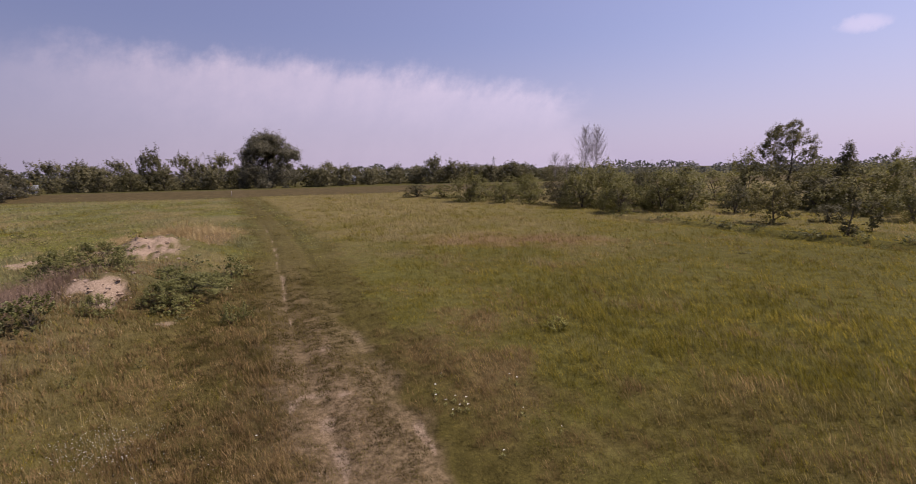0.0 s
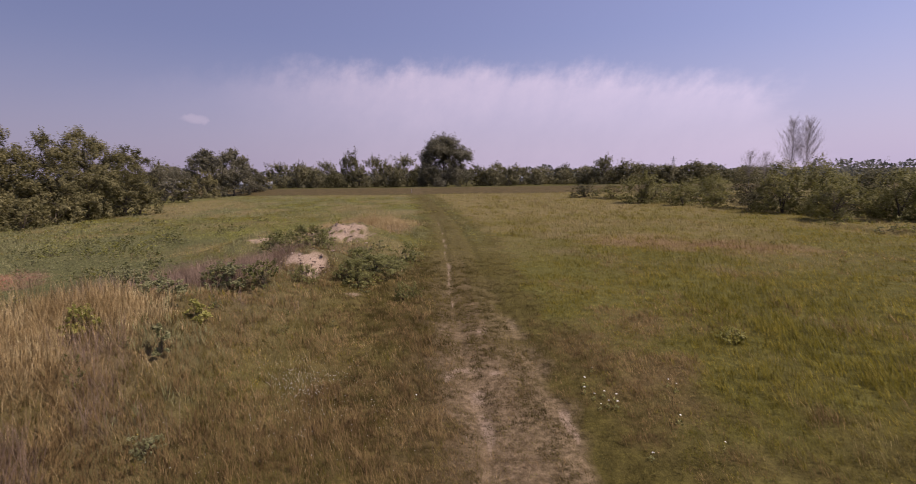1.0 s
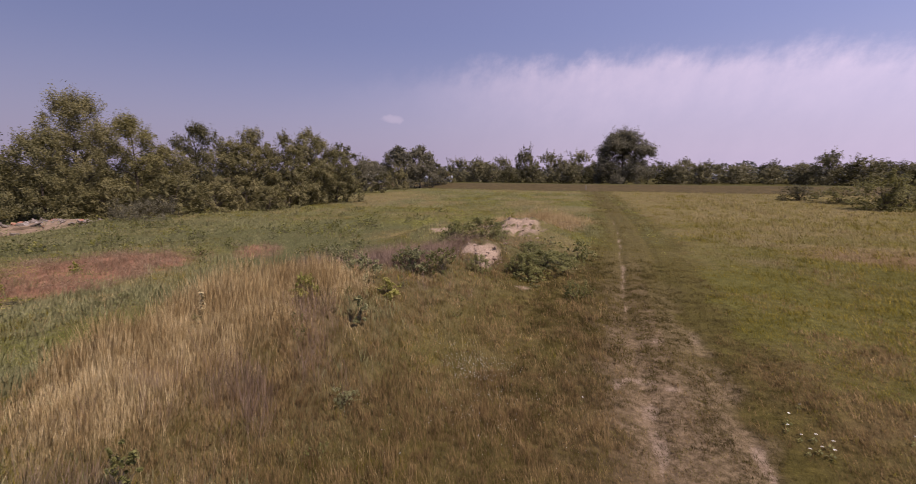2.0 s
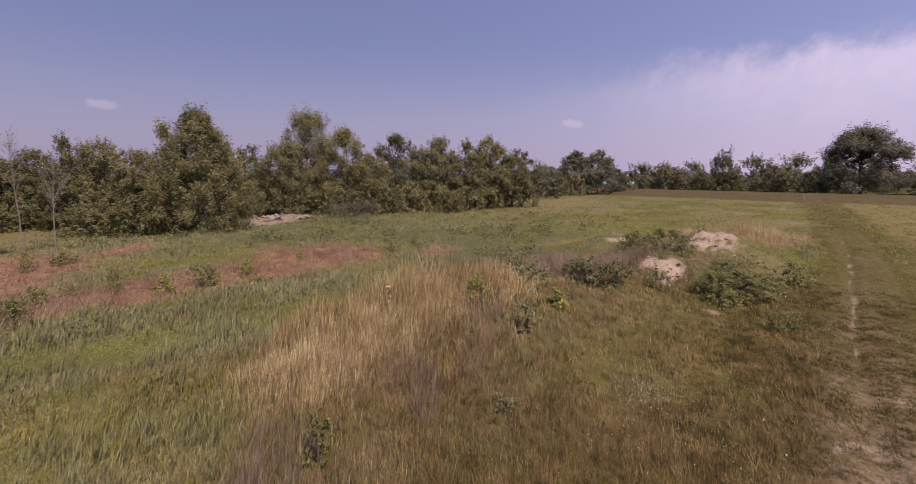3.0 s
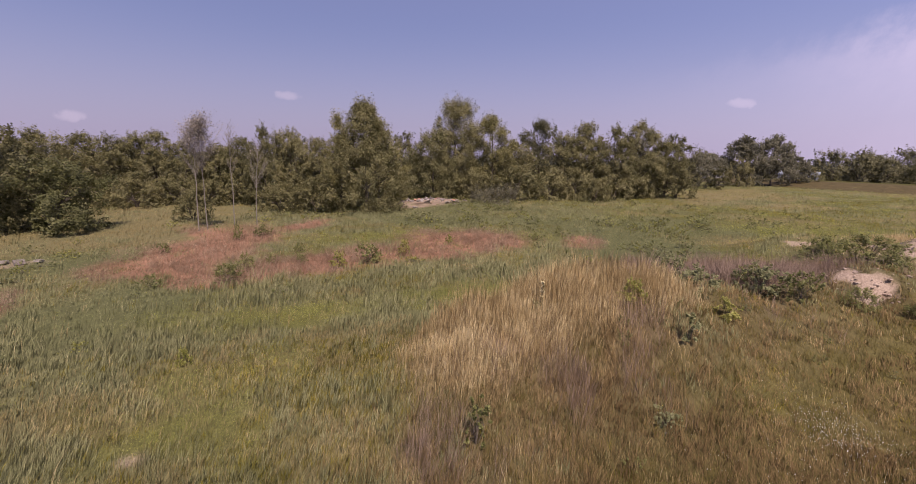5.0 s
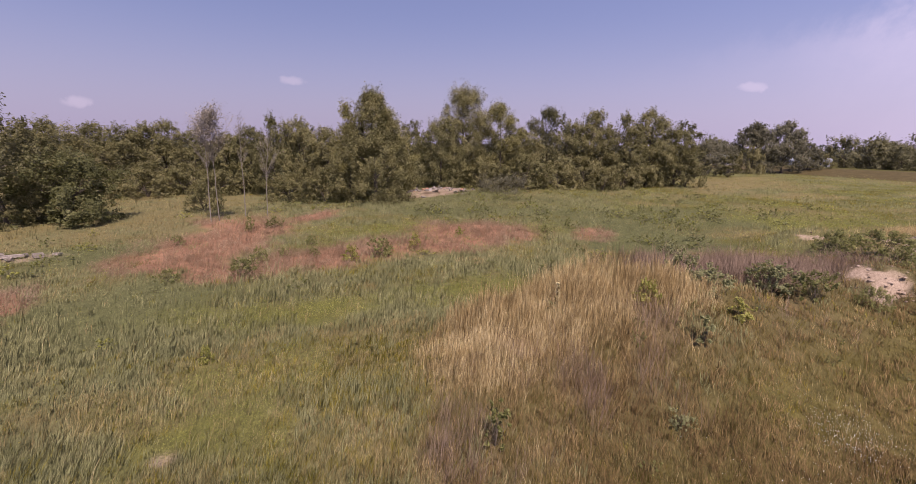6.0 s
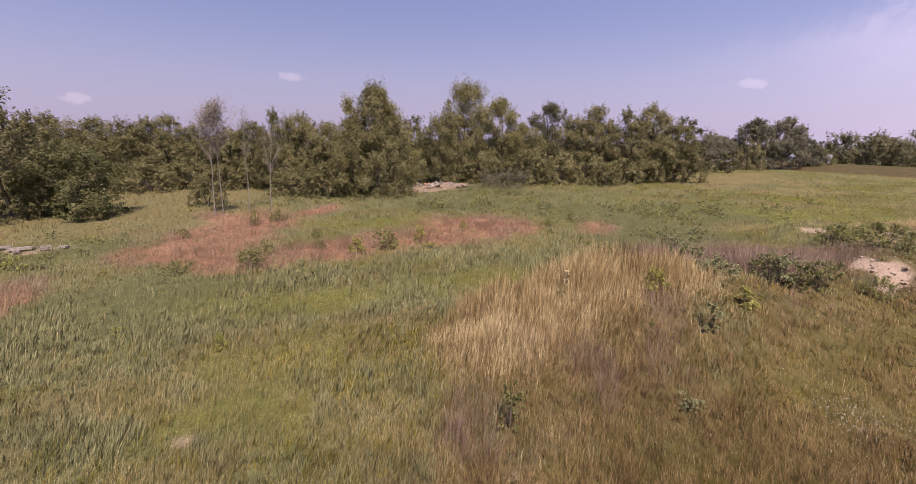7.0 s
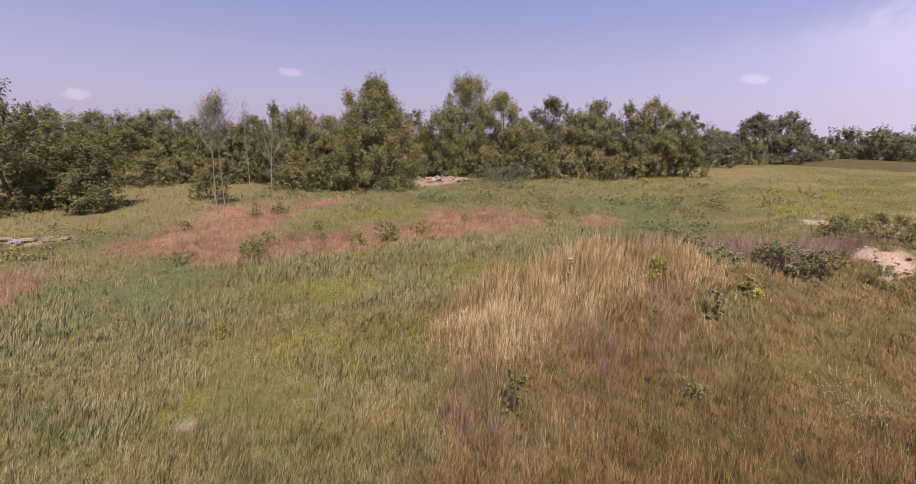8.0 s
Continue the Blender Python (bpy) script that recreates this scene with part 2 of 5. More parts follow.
RIDGE = ((-8.0, 5.4, 0.95, 1.7), (-7.9, 7.6, 1.5, 1.8), (-7.2, 9.5, 1.55, 2.0), (-6.9, 11.5, 1.4, 2.1), (-6.2, 14.5, 1.15, 2.2), (-5.5, 18.3, 1.45, 1.8), (-6.4, 23.0, 1.0, 2.4),
         (-6.2, 29.6, 1.35, 2.0), (-10.2, 26.2, 1.2, 2.2), (-5.6, 35.0, 0.6, 3.5))
CREST = ((-8.3, 5.6, 1.5, 2.0), (-8.6, 7.6, 1.6, 1.8), (-7.8, 9.4, 1.3, 1.6), (-6.6, 38.0, 3.6, 5.0), (-4.2, 35.0, 1.5, 4.0), (-9.0, 33.0, 1.6, 2.0))


def dike_line(x):
    """y of the foot of the far bank."""
    return 101.0 - 0.10 * x + 0.0016 * np.minimum(x, 0.0) ** 2


def furrow_x(y):
    """The ploughed furrow along the far side of the field."""
    return 30.2 + 0.4 * np.sin(np.asarray(y, float) * 0.13)


def land(x, y):
    x, y = np.asarray(x, float), np.asarray(y, float)
    z = np.zeros_like(x + y)
    for cx, cy, h, s in RIDGE:
        z = np.maximum(z, h * np.exp(-((x - cx) ** 2 + (y - cy) ** 2) / (2 * s * s)))
    d = y - dike_line(x)
    z = z + 1.05 * np.clip(d / 11.0, 0, 1) ** 1.2 - 1.6 * np.clip((d - 22.0) / 15.0, 0, 1)
    f = x - furrow_x(y)
    z = z + ((0.19 * np.exp(-((f - 1.3) / 0.8) ** 2) - 0.2 * np.exp(-(f / 0.55) ** 2)) * np.clip((40.0 - y) / 5.0, 0, 1) * (y > -40))
    off = np.clip((np.abs(x - track_x(y)) - 1.6) / 2.0, 0, 1)
    near = np.exp(-((x * x + y * y) / 160.0 ** 2))
    z = z + off * near * (0.07 * wob(x, y, 4.0) + 0.10 * wob(x, y, 13.0, 2.0))
    rut = np.exp(-((np.abs(x - track_x(y)) - 0.78) / 0.22) ** 2)
    dug = sandy(x, y)
    return z - 0.06 * rut * (y < 105) + dug * (0.4 * fbm(x, y, 0.6, 3) - 0.06)


# red sorrel patches: centre, half length, half width, heading
RED = ((-26.3, 0.2, 4.9, 2.6, 146), (-31.3, 2.6, 3.6, 1.9, 19), (-20.7, -0.1, 1.9, 0.9, 28), (-20.7, 5.5, 3.9, 1.5, 93), (-22.4, 12.5, 4.5, 2.9, 109), (-33.0, 7.5, 2.8, 1.0, 132),
       (-19.4, 20.0, 1.7, 0.9, 120), (-19.0, -5.9, 1.5, 0.7, 175), (-20.4, 15.6, 1.8, 0.7, 130))
MAUVE = ((-10.4, 18.4, 2.7, 1.7, 40), (-7.2, 17.4, 1.3, 1.0, 60), (-6.6, 14.9, 0.9, 0.6, 60), (-9.2, 16.2, 2.4, 1.2, 60))
PINK = ((12.5, 27.5, 3.2, 2.6, -30), (16.5, 25.5, 3.0, 2.0, -40))
SAND = ((-5.2, 17.3, 0.8, 0.95, 20), (-6.0, 28.3, 1.5, 1.5, 0), (-9.9, 25.0, 0.7, 0.4, 10), (-8.4, 28.6, 1.0, 0.5, 0), (-7.6, 5.0, 0.42, 0.38, 0), (-3.1, 15.0, 0.3, 0.3, 0),
        (0.45, 9.6, 0.34, 0.24, 0), (1.1, 9.45, 0.34, 0.14, 0), (0.66, 8.4, 0.14, 0.36, 0), (0.74, 7.2, 0.12, 0.5, 0), (2.15, 7.3, 0.14, 0.5, 0), (0.05, 9.3, 0.12, 0.3, 0), (1.0, 12.2, 0.16, 0.4, 0), (-5.1, 2.75, 0.22, 0.16, 0), (-8.4, -1.4, 0.3, 0.2, 0), (-27.2, -6.8, 1.6, 0.8, 60))


def patches(x, y, spots, soft=0.5, ragged=0.35):
    """1 inside the ragged ellipses, 0 outside."""
    m = np.zeros_like(np.asarray(x, float) + np.asarray(y, float))
    for cx, cy, a, b, deg in spots:
        c, s = math.cos(radians(deg)), math.sin(radians(deg))
        u, v = ((x - cx) * c + (y - cy) * s) / a, (-(x - cx) * s + (y - cy) * c) / b
        r = np.sqrt(u * u + v * v) + ragged * wob(x, y, min(a, b) * 0.8, cx)
        m = np.maximum(m, np.clip((1.0 + soft / 2 - r) / soft, 0, 1))
    return m


def sandy(x, y):
    """The dug sand of the mounds, broken up by what grows in it."""
    return patches(x + 0.5 * fbm(x, y, 0.7, 16), y + 0.5 * fbm(x, y, 0.7, 19), SAND[:4], 0.5, 0.35) * np.clip(1.15 - 4.0 * np.clip(fbm(x, y, 0.6, 23) - 0.13, 0, 1), 0, 1)


def ruts(x, y):
    d = x - track_x(y)
    left = np.exp(-((d + 0.78 + 0.1 * fbm(x, y, 3.0, 5)) / (0.085 + 0.09 * np.clip(fbm(x, y, 0.9, 6), -0.6, 1) + 0.002 * np.clip(y, 0, 60))) ** 2)
    right = np.exp(-((d - 0.80) / (0.22 + 0.10 * wob(x, y, 0.9, 5.0))) ** 2) * np.clip(0.15 + 1.1 * fbm(x, y, 1.6, 14), 0, 0.75) * np.clip((24.0 - y) / 8.0, 0.25, 1)
    worn = np.clip(0.7 + 0.9 * fbm(x, y, 1.0, 9), 0.3 + 0.1 * np.clip((y - 9.0) / 8.0, 0, 1), 1)
    return np.maximum(left * worn, right) * np.clip((90.0 - y) / 55.0, 0.0, 1)


def on_track(x, y):
    d = x - track_x(y)
    d = np.where(d > 0, d * 1.55, -d) + 0.6 * fbm(x, y, 0.8, 2) + 0.12 * wob(x, y, 1.7, 1.0)
    return np.clip((1.5 - d) / 0.5, 0, 1)


def dryness(x, y):
    """1 on the tall golden grass of the crests."""
    z = np.zeros_like(np.asarray(x, float) + np.asarray(y, float))
    for cx, cy, a, b in CREST:
        z = np.maximum(z, np.exp(-(((x - cx) / a) ** 2 + ((y - cy) / b) ** 2) / 1.2))
    return np.clip(z * 1.35 - 0.15 + 0.35 * wob(x, y, 1.2, 3.0) * z, 0, 1)


def brown_zone(x, y):
    """Brown thin grass on the ridge and between it and the track."""
    edge = -9.6 - 0.6 * wob(x, y, 2.0, 2.0)
    m = np.clip((x - edge) / 1.2, 0, 1) * np.clip((-1.0 - x) / 1.6, 0, 1) * np.clip((34.0 - y) / 10, 0, 1) * np.clip((y + 2.0 + 0.6 * (x + 3)) / 3.0, 0, 1)
    return np.clip(m * (0.75 + 0.5 * wob(x, y, 2.5, 6.0)), 0, 1)


def mesh_from(name, verts, faces, mat, sizes=None):
    """A mesh from arrays: faces (n, k), or flat corners with sizes."""
    me = bpy.data.meshes.new(name)
    me.vertices.add(len(verts))
    me.vertices.foreach_set("co", np.asarray(verts, np.float32).ravel())
    faces = np.asarray(faces, np.int32)
    sizes = np.full(len(faces), faces.shape[1], np.int32) if sizes is None else np.asarray(sizes, np.int32)
    me.loops.add(faces.size)
    me.loops.foreach_set("vertex_index", faces.ravel())
    me.polygons.add(len(sizes))
    me.polygons.foreach_set("loop_start", np.concatenate([[0], np.cumsum(sizes)[:-1]]).astype(np.int32))
    me.polygons.foreach_set("loop_total", sizes)
    me.update(calc_edges=True)
    me.materials.append(mat)
    return me


# ------------------------------------------------------------------ ground
def ground_material():
    m, n = material("meadow soil and turf")
    pos = n.add("ShaderNodeNewGeometry").outputs["Position"]

    def mask(name):
        a = n.add("ShaderNodeAttribute")
        a.attribute_name = name
        return a.outputs["Fac"]
    big, mid, fine = n.noise(pos, 0.12, 4.0), n.noise(pos, 0.9, 4.0), n.noise(pos, 18.0, 6.0, 0.75)
    turf = n.ramp(n.math("ADD", n.math("MULTIPLY", big, 0.5), n.math("MULTIPLY", mid, 0.5)),
                  [(0.35, (0.05, 0.047, 0.010)), (0.5, (0.08, 0.072, 0.014)), (0.65, (0.12, 0.10, 0.024))])
    turf = n.mix(n.math("MULTIPLY", n.math("SUBTRACT", 1.0, n.step(fine, 0.3, 0.7)), 0.6), turf, (0.028, 0.024, 0.012))
    brown = n.ramp(mid, [(0.35, (0.08, 0.056, 0.033)), (0.65, (0.16, 0.11, 0.066))])
    red = n.ramp(mid, [(0.3, (0.17, 0.085, 0.05)), (0.7, (0.27, 0.15, 0.09))])
    soil = n.ramp(fine, [(0.3, (0.17, 0.124, 0.088)), (0.7, (0.37, 0.286, 0.21))])
    sand = n.ramp(fine, [(0.3, (0.18, 0.13, 0.093)), (0.7, (0.39, 0.302, 0.226))])
    soil = n.mix(mask("sand"), soil, sand)
    soil = n.mix(n.math("MULTIPLY", n.step(n.noise(pos, 2.6, 5.0, 0.7), 0.54, 0.64), 0.5), soil, (0.12, 0.08, 0.05))
    bank = n.ramp(mid, [(0.3, (0.056, 0.044, 0.019)), (0.7, (0.092, 0.070, 0.030))])
    # cover: thatch colour with the shade between the blades painted in
    cover = n.add("ShaderNodeAttribute")
    cover.attribute_name = "cover"
    streak = n.add("ShaderNodeMapping", Vector=pos, Scale=(3.0, 3.0, 1.0)).outputs[0]
    patchy = n.math("ADD", n.math("MULTIPLY", n.noise(streak, 1.0, 5.0, 0.7), 0.9), n.math("MULTIPLY", fine, 0.7))
    turf = n.mix(0.85, turf, n.mix(1.0, cover.outputs["Color"], n.ramp(patchy, [(0.55, (0.4, 0.4, 0.4)), (0.8, (0.7, 0.7, 0.7)), (1.05, (1.1, 1.1, 1.05))]), "MULTIPLY"))
    c = n.mix(n.math("MULTIPLY", mask("hollow"), 0.3), turf, n.mix(n.step(fine, 0.3, 0.7), (0.055, 0.053, 0.022), (0.125, 0.118, 0.05)))
    c = n.mix(n.math("MULTIPLY", mask("thatch"), 0.4), c, n.mix(n.step(mid, 0.35, 0.65), (0.12, 0.098, 0.028), (0.27, 0.21, 0.075)))
    c = n.mix(mask("dry"), c, brown)
    c = n.mix(mask("bank"), c, bank)
    c = n.mix(mask("red"), c, red)
    worn = n.mix(n.step(n.noise(pos, 6.0, 5.0, 0.75), 0.33, 0.67), (0.075, 0.055, 0.03), (0.225, 0.167, 0.104))
    c = n.mix(n.math("MULTIPLY", mask("track"), 0.75), c, worn)
    bare = n.math("MULTIPLY", mask("bare"), n.step(n.math("ADD", mask("bare"), fine), 0.75, 1.15))
    c = n.mix(bare, c, soil)
    bp = n.add("ShaderNodeBump", Strength=0.6, Distance=0.05, Height=n.math("ADD", fine, mid))
    finish(n, c, 0.95, 0.0, bp.outputs[0], 0.1)
    return m


def axis(bands, far):
    """Grid lines: bands of (from, to, step), then ever wider steps to the horizon on both sides."""
    lines = np.concatenate([np.arange(a, b, st) for a, b, st in bands])
    lo, hi, st0, st1 = lines[0], lines[-1], bands[0][2], bands[-1][2]
    out = np.cumsum(1.25 ** np.arange(1, 40))
    below, above = lo - st0 * out, hi + st1 * out
    return np.concatenate([below[below > -far][::-1], lines, above[above < far]])


gx = axis(((-70, -36, 1.0), (-36, -12, 0.5), (-12, -0.8, 0.24), (-0.8, 3.2, 0.1), (3.2, 6, 0.24), (6, 28, 0.7), (28, 34, 0.25), (34, 72, 1.0)), 4500)
gy = axis(((-24, -8, 0.8), (-8, 34, 0.28), (34, 60, 0.8), (60, 98, 1.2), (98, 150, 1.5)), 4500)
GX, GY = np.meshgrid(gx, gy)
GZ = land(GX, GY)
nx, ny = len(gx), len(gy)
quad = np.arange(nx * ny).reshape(ny, nx)
quads = np.stack([quad[:-1, :-1], quad[:-1, 1:], quad[1:, 1:], quad[1:, :-1]], -1).reshape(-1, 4)
gm = mesh_from("ground", np.stack([GX, GY, GZ], -1).reshape(-1, 3), quads, ground_material())
fx, fy = GX.ravel(), GY.ravel()
inside = (np.abs(fx) < 250) & (np.abs(fy) < 250)
d_bank = fy - dike_line(fx)
for key, val in (("sand", sandy(fx, fy)), ("track", on_track(fx, fy) * (1 - 0.85 * np.clip((fy - 9) / 10, 0, 1))), ("bare", np.maximum((0.7 - 0.12 * np.clip((fy - 10) / 6, 0, 1)) * ruts(fx, fy), np.maximum(sandy(fx, fy), 0.7 * patches(fx, fy, SAND[4:], 0.9, 0.5)))), ("red", np.maximum(patches(fx, fy, RED), 0.35 * patches(fx, fy, PINK, 1.2))),
                 ("thatch", (d_bank < 0) * (0.5 * np.clip((fy - 18 - 14 * fbm(fx, fy, 8.0, 1)) / 34, 0, 1) * np.clip((fx - track_x(fy) - 1.8) / 1.5, 0, 1) * np.clip((38 - fx) / 8, 0.2, 1) + 0.22 * np.clip((fy - 34 - 14 * fbm(fx, fy, 6.0, 3)) / 30, 0, 1) * np.clip((track_x(fy) - 2.2 - fx) / 1.5, 0, 1))), ("hollow", np.clip((-3.0 - fx) / 2.0, 0, 1) * np.clip((70 - fy) / 40, 0, 1)), ("dry", np.maximum(np.maximum(dryness(fx, fy) * 0.8, 0.45 * brown_zone(fx, fy) * np.clip((-3.6 - fx) / 2.0, 0.15, 1)), 0.6 * np.clip((2.5 + np.where(fx > track_x(fy), -9.0, fx - track_x(fy)) + 0.4 * wob(fx, fy, 1.0, 8.0)) / 0.8, 0, 1) * np.clip((26 - fy) / 14, 0, 1))), ("bank", np.clip((d_bank + 1) / 2, 0, 1) * np.clip((16 - d_bank) / 3, 0, 1))):
    at = gm.attributes.new(key, "FLOAT", "POINT")
    at.data.foreach_set("value", (val * inside).astype(np.float32))
gm.polygons.foreach_set("use_smooth", np.ones(len(quads), bool))
ground = tagged(new("ground", gm), "uneven summer meadow soil with worn turf and sandy bare spots", "ground", kind="structure")

# ------------------------------------------------------------------ grass
rng = np.random.default_rng(7)


def sector(n, r0, r1, a0=-70.0, a1=112.0):
    """Places over a ring sector round the viewpoint, thinning out with distance; angles from +y to the left."""
    r = r0 * (r1 / r0) ** rng.uniform(0, 1, n)
    a = np.radians(rng.uniform(a0, a1, n))
    return -np.sin(a) * r - 0.2, np.cos(a) * r - 0.5, r


def blades(x, y, h, wd, lean, per=5, spread=0.05, wind=(-0.15, 0.08), bend=False, head=0.58):
    """Tufts of tapering blades at x, y, bent by the wind, widest at the share head of their height; returns corners and corners a blade."""
    n = len(x) * per
    spr = np.repeat(spread, per)
    bx, by = np.repeat(x, per) + rng.normal(0, 1, n) * spr, np.repeat(y, per) + rng.normal(0, 1, n) * spr
    bz = land(bx, by) - 0.02
    bh = np.repeat(h, per) * rng.uniform(0.5, 1.15, n)
    bw = np.repeat(wd, per) * rng.uniform(0.6, 1.3, n)
    a = radians(55) + rng.normal(0, 0.65, n)      # the flat side is turned to the sun, loosely
    la = radians(125) + rng.normal(0, 0.95, n)     # the wind bends most of them one way
    ll = lean * rng.uniform(0.2, 1.3, n)
    lx, ly = np.cos(la) * ll + wind[0] * lean, np.sin(la) * ll + wind[1] * lean
    ux, uy = np.cos(a) * bw / 2, np.sin(a) * bw / 2
    p0 = np.stack([bx - ux, by - uy, bz], -1)
    p1 = np.stack([bx + ux, by + uy, bz], -1)
    p2 = np.stack([bx + lx * bh, by + ly * bh, bz + bh], -1)
    if bend:
        root = np.stack([bx, by, bz], -1)
        mid = np.stack([bx + lx * bh * head ** 1.7, by + ly * bh * head ** 1.7, bz + bh * head], -1)
        side = np.stack([ux, uy, 0 * ux], -1)
        corners = np.stack([root, mid + side, p2, mid - side], 1)
    else:
        corners = np.stack([p0, p1, p2], 1)
    k = corners.shape[1]
    return corners.reshape(-1, 3), k


def leaf_quads(g, centres, size, droop=0.0, long=1.5, face=None, simple=False, loose=0.5):
    """One folded diamond leaf (a plain triangle where simple) at each centre, turned roughly to face (upwards if not given)."""
    n = len(centres)
    up = g.normal(size=(n, 3)) * loose + (np.array([0, 0, 0.9]) if face is None else face)
    up /= np.linalg.norm(up, axis=1, keepdims=True) + 1e-9
    d = np.cross(up, g.normal(size=(n, 3)))
    d[:, 2] -= droop * 0.7
    d /= np.linalg.norm(d, axis=1, keepdims=True) + 1e-9
    s = np.cross(d, up)
    s /= np.linalg.norm(s, axis=1, keepdims=True) + 1e-9
    sz = (size * g.uniform(0.6, 1.35, n))[:, None]
    a, b = centres - d * sz * long / 2, centres + d * sz * long / 2
    if simple:
        v = np.stack([a, b + s * sz * 0.45, b - s * sz * 0.45], 1).reshape(-1, 3)
        return v, np.arange(n * 3).reshape(-1, 3)
    fold = up * sz * 0.12
    v = np.stack([a, centres + s * sz / 2 + fold, b, centres - s * sz / 2 + fold], 1).reshape(-1, 3)
    return v, np.arange(n * 4).reshape(-1, 4)


def grass_object(name, label, mat, chunks):
    vs, fs, sz, base = [], [], [], 0
    for v, k in chunks:
        m = len(v) // k
        vs.append(v)
        fs.append((np.arange(m * k) + base))
        sz.append(np.full(m, k))
        base += len(v)
    if not vs:
        return None
    me = mesh_from(name, np.concatenate(vs), np.concatenate(fs), mat, np.concatenate(sz))
    return tagged(new(name, me), label, "grass", kind="stuff")


KINDS = ("meadow", "olive", "short", "dry", "straw", "lime", "brown", "blue", "red", "mauve", "herb", "nettle", "clover")
chunks = {k: [] for k in KINDS}
HERBS = ((-14.8, 1.4, 3.6, 1.3, 62), (-11.0, 0.1, 1.6, 0.8, 50), (-12.6, 9.0, 4.5, 1.3, 66), (-24.5, 12.5, 6.0, 1.8, 64), (-23.0, 6.3, 2.6, 0.7, 62), (-8.8, -0.8, 1.6, 0.9, 40), (-16.0, 38.0, 6.0, 4.0, 70))
NETTLES = ((-21.0, 29.0, 8.5, 4.0, 75), (-17.0, -2.8, 3.0, 2.4, 62), (-30.0, 18.0, 6.0, 2.2, 66), (-36.0, 26.0, 6.0, 3.0, 66), (-15.5, 21.0, 3.0, 1.6, 70), (-26.0, -4.0, 3.0, 2.2, 60), (-3.4, 20.0, 2.0, 1.6, 90), (-7.4, 23.4, 1.6, 1.4, 90))


